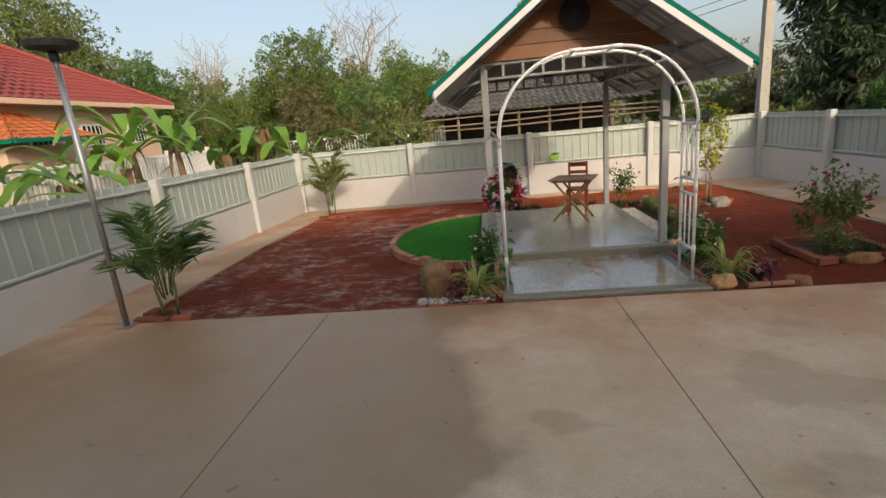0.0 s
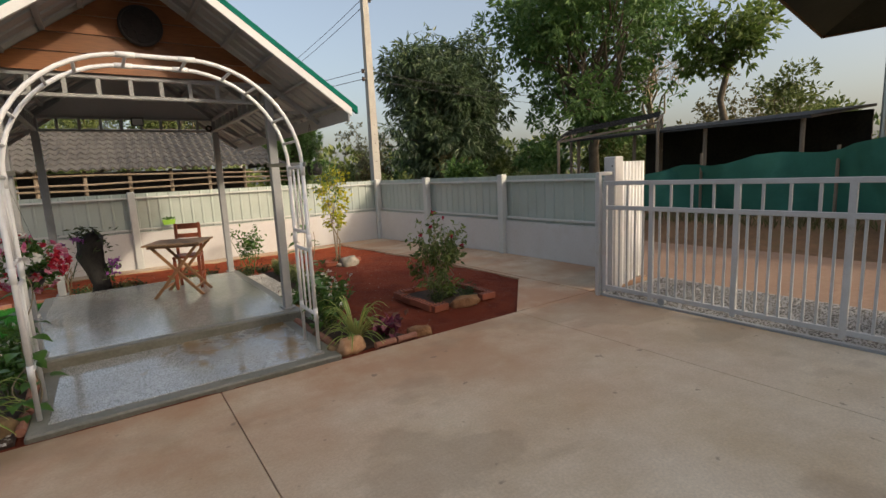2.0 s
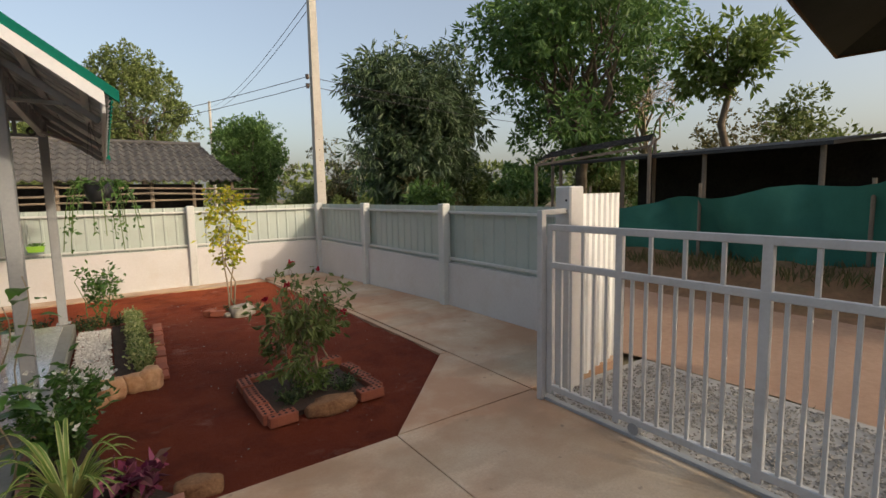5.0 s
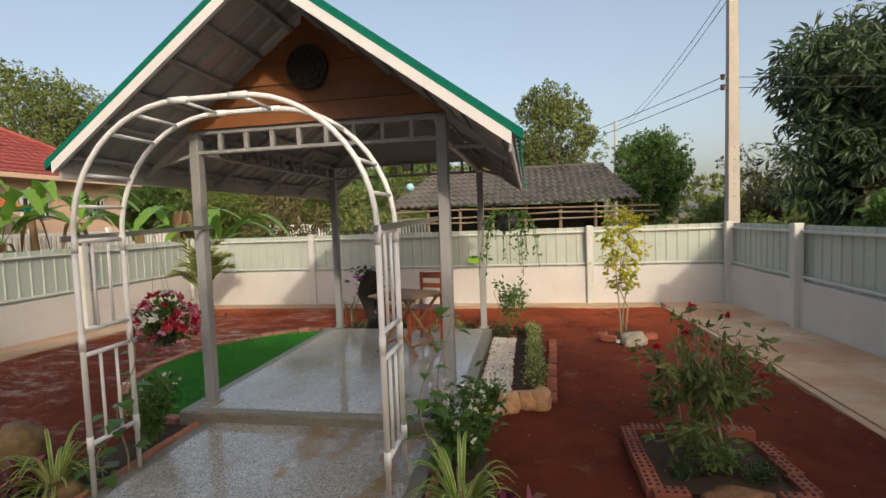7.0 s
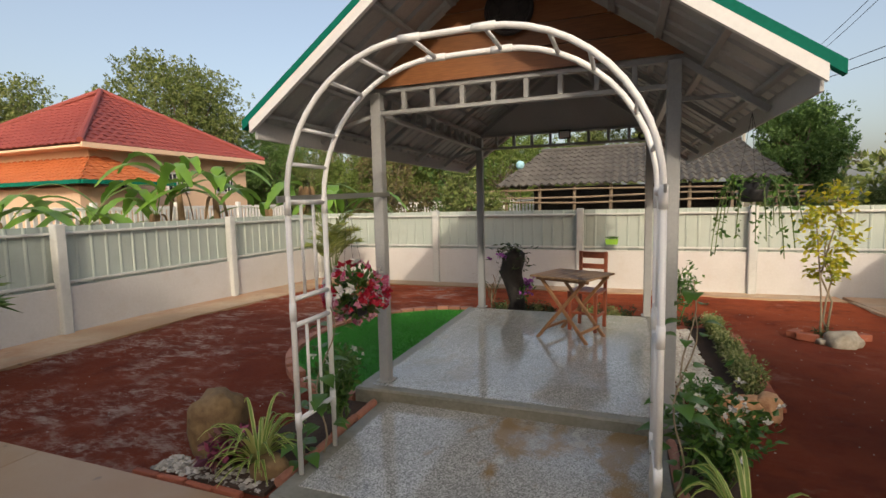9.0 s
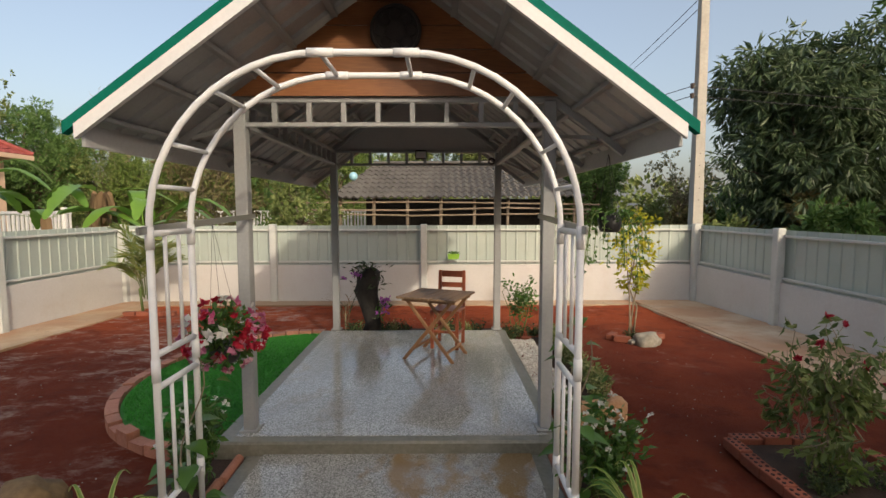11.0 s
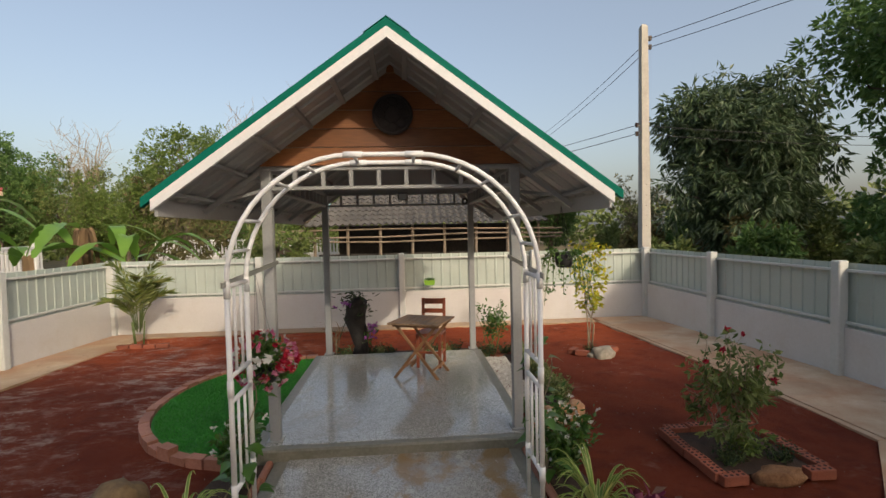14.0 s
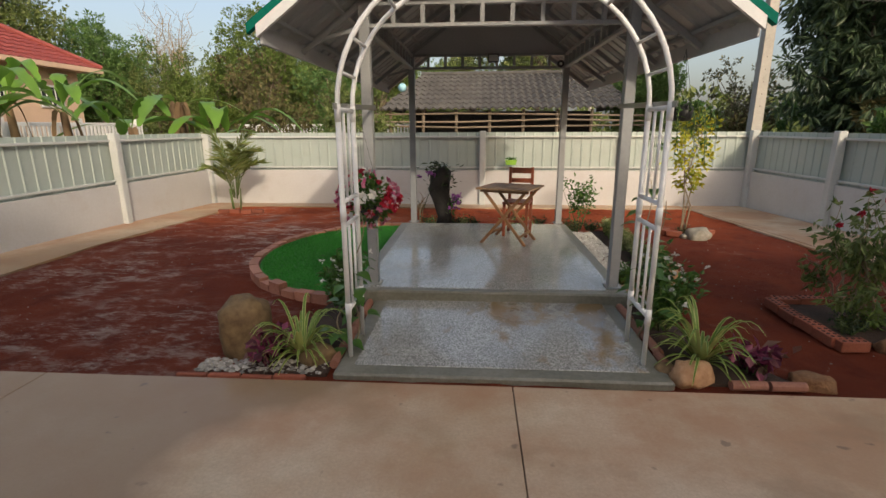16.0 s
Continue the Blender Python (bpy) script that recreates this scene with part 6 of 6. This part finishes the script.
for k in range(26):
    a = k * 2.4
    d = Vector((math.cos(a), math.sin(a), 0))
    L, rise = r.uniform(0.28, 0.5), r.uniform(0.7, 1.8)
    base = Vector((0.18 + 0.05 * r.normal(), 9.55, 0.1 + r.uniform(0, 0.25)))
    pts = [base + d * (L * f * 0.6) + Vector((0, 0, L * (rise * f - 0.55 * rise * f * f))) for f in np.linspace(0, 1, 6)]
    part("leaf", Shape().ribbon(pts, [0.008, 0.011, 0.011, 0.010, 0.007, 0.002], d.cross(Vector((0, 0, 1))), 0.2), L_DEAD if k % 3 else L_LOW, dr, mend=False)
part("stem", Shape().tube([(0.18, 9.55, -0.06), (0.19, 9.55, 0.35)], 0.010, 6), TWIG, dr)

# flower basket on the arch side
fb = thing("hanging_flower_basket", (0.25, 5.66, 0.80), "hanging basket of red, pink and white petunias", "flower basket")
pot = [(0.25, 5.66, z) for z in (0.82, 0.84, 0.93)]
part("pot", Shape().tube(pot, [0.06, 0.075, 0.10], 16), POTBLACK, fb, smooth=True)
for k in range(3):
    a = k * 2.09
    part("hanger", Shape().tube([(0.25 + 0.1 * math.cos(a), 5.66 + 0.1 * math.sin(a), 0.93), (0.20, 5.66, 1.63)], 0.0012, 5), WIRE, fb)
r = np.random.default_rng(310)
g = r.normal(size=(620, 3))
g /= np.linalg.norm(g, axis=1)[:, None]
part("foliage", Shape().leaves(np.array([0.25, 5.66, 0.98]) + g * [0.17, 0.17, 0.18] * r.uniform(0.3, 1, (620, 1)), g + r.normal(size=(620, 3)) * 0.5, 0.05, 0.03, r), L_SHRUB, fb, mend=False)
for k in range(84):
    d = r.normal(size=3)
    d[1] -= 0.35
    d /= np.linalg.norm(d)
    q = np.array([0.25, 5.66, 0.985]) + d * [0.22, 0.22, 0.20]
    ds = np.cross(np.tile(d, (7, 1)), r.normal(size=(7, 3))) + d * 0.35
    part("flower", Shape().leaves([q] * 7, ds, 0.042, 0.042, r, 0, 0.1), (F_PINK, F_RED, F_PINK, F_WHITE, F_RED)[k % 5], fb, mend=False)

# hanging pot at the eave
hp = thing("hanging_pot_plant", (2.74, 6.39, 1.5), "black hanging pot with long trailing vines under the eave", "hanging plant")
part("pot", Shape().tube([(2.74, 6.39, 1.54), (2.74, 6.39, 1.56), (2.74, 6.39, 1.68)], [0.06, 0.075, 0.095], 16), POTBLACK, hp, smooth=True)
for k in range(3):
    a = k * 2.09 + 0.4
    part("hanger", Shape().tube([(2.74 + 0.09 * math.cos(a), 6.39 + 0.09 * math.sin(a), 1.68), (2.72, 6.39, 2.10)], 0.0015, 5), WIRE, hp)
r = np.random.default_rng(320)
for k in range(15):
    a = k * 2.4
    d = Vector((math.cos(a), math.sin(a), 0))
    L = r.uniform(0.15, 0.5)
    out = r.uniform(0.06, 0.20)
    pts = [Vector((2.74, 6.39, 1.68)) + d * (0.08 + out * f ** 0.6) + Vector((0, 0, 0.10 * f - (L + 0.1) * f * f)) for f in np.linspace(0, 1, 10)]
    P, D = [], []
    for j in range(22):
        i = int(r.integers(9))
        P.append(pts[i].lerp(pts[i + 1], r.uniform()) + Vector(r.normal(0, 0.012, 3)))
        D.append(r.normal(size=3) + np.array([0, 0, -0.4]))
    v = part("vine", Shape().tube(pts, 0.003, 5), STEMGREEN, hp)
    tagged(part("vine_foliage", Shape().leaves(P, D, 0.042, 0.026, r, 0.3), L_SHRUB, v, mend=False), kind="stuff")


def climber(x, y, seed, label, h, lean):
    """A climbing vine with large heart-shaped leaves."""
    r = np.random.default_rng(seed)
    th = thing("climbing_vine", (x, y, 0), label, "vine", group="climbers on the arch")
    pts = [Vector((x + lean[0] * f + 0.04 * math.sin(9 * f), y + lean[1] * f + 0.03 * math.cos(8 * f), h * f)) for f in np.linspace(0, 1, 14)]
    part("stem", Shape().tube(pts, [0.007 - 0.004 * k / 13 for k in range(14)], 6), TWIG, th, smooth=True)
    for k in range(17):
        i = 1 + int(r.integers(12))
        q = pts[i]
        a = r.uniform(0, 6.28)
        d = Vector((math.cos(a), math.sin(a), 0))
        e = q + d * 0.06 + Vector((0, 0, 0.02))
        L = r.uniform(0.06, 0.15)
        lp = [e + d * L * f + Vector((0, 0, 0.02 * f - L * 0.45 * f * f)) for f in np.linspace(0, 1, 7)]
        side = d.cross(Vector((0, 0, 1)))
        part("leaf", Shape().ribbon(lp, [0.02, 0.62 * L, 0.78 * L, 0.72 * L, 0.52 * L, 0.25 * L, 0.004], side, 0.12), L_SHRUB, th, smooth=True, mend=False)
    return th


climber(0.20, 5.22, 330, "young climbing vine on the arch side", 0.95, (0.05, 0.1))
climber(2.22, 5.42, 331, "climbing vine with large heart-shaped leaves on the arch", 1.02, (0.06, -0.05))
climber(2.30, 5.55, 332, "climbing vine with large heart-shaped leaves by the post", 1.12, (0.02, 0.25))
climber(0.10, 5.1, 333, "young climbing vine on the arch side", 0.45, (0.1, 0.15))

# lime basket on the back wall
gb = thing("wall_basket", (1.78, 12.46, 0.70), "lime green plastic basket hung on the fence rail", "basket")
part("basket", Shape().prism([(1.68, 12.36, 0.73), (1.88, 12.36, 0.73), (1.90, 12.36, 0.83), (1.66, 12.36, 0.83)], (0, 0.12, 0)), POTLIME, gb)
r = np.random.default_rng(340)
P = np.stack([r.uniform(1.68, 1.88, 60), r.uniform(12.37, 12.47, 60), r.uniform(0.82, 0.86, 60)], 1)
part("plant", Shape().leaves(P, r.normal(size=(60, 3)) + [0, 0, 0.8], 0.05, 0.025, r), L_SHRUB, gb, mend=False)
part("hook", Shape().bar((1.78, 12.48, 0.83), (1.78, 12.54, 0.86), 0.02, 0.02), POTLIME, gb)

# solar lamp
sl = thing("solar_street_lamp", (-3.90, 4.65, 0), "tall galvanised solar lamp post with a flat black head", "lamp post")
part("pole", Shape().tube([(-3.90, 4.65, 0), (-3.90, 4.66, 2.80)], 0.03, 14), GALV, sl, smooth=True)
part("base_plate", Shape().box((-3.90, 4.65, 0.008), (0.16, 0.16, 0.016), 0.003), GALV, sl)
part("collar", Shape().tube([(-3.90, 4.66, 2.72), (-3.90, 4.66, 2.83)], 0.042, 14), BLACKIRON, sl, smooth=True)
head = part("head", Shape().tube([(-3.90, 4.66, 2.81), (-3.90, 4.66, 2.84), (-3.90, 4.66, 2.89), (-3.90, 4.66, 2.90)], [0.08, 0.21, 0.23, 0.22], 28), BLACKIRON, sl, smooth=False)
part("solar_panel", Shape().tube([(-3.90, 4.66, 2.90), (-3.90, 4.66, 2.904)], 0.19, 28), GLASS, head)
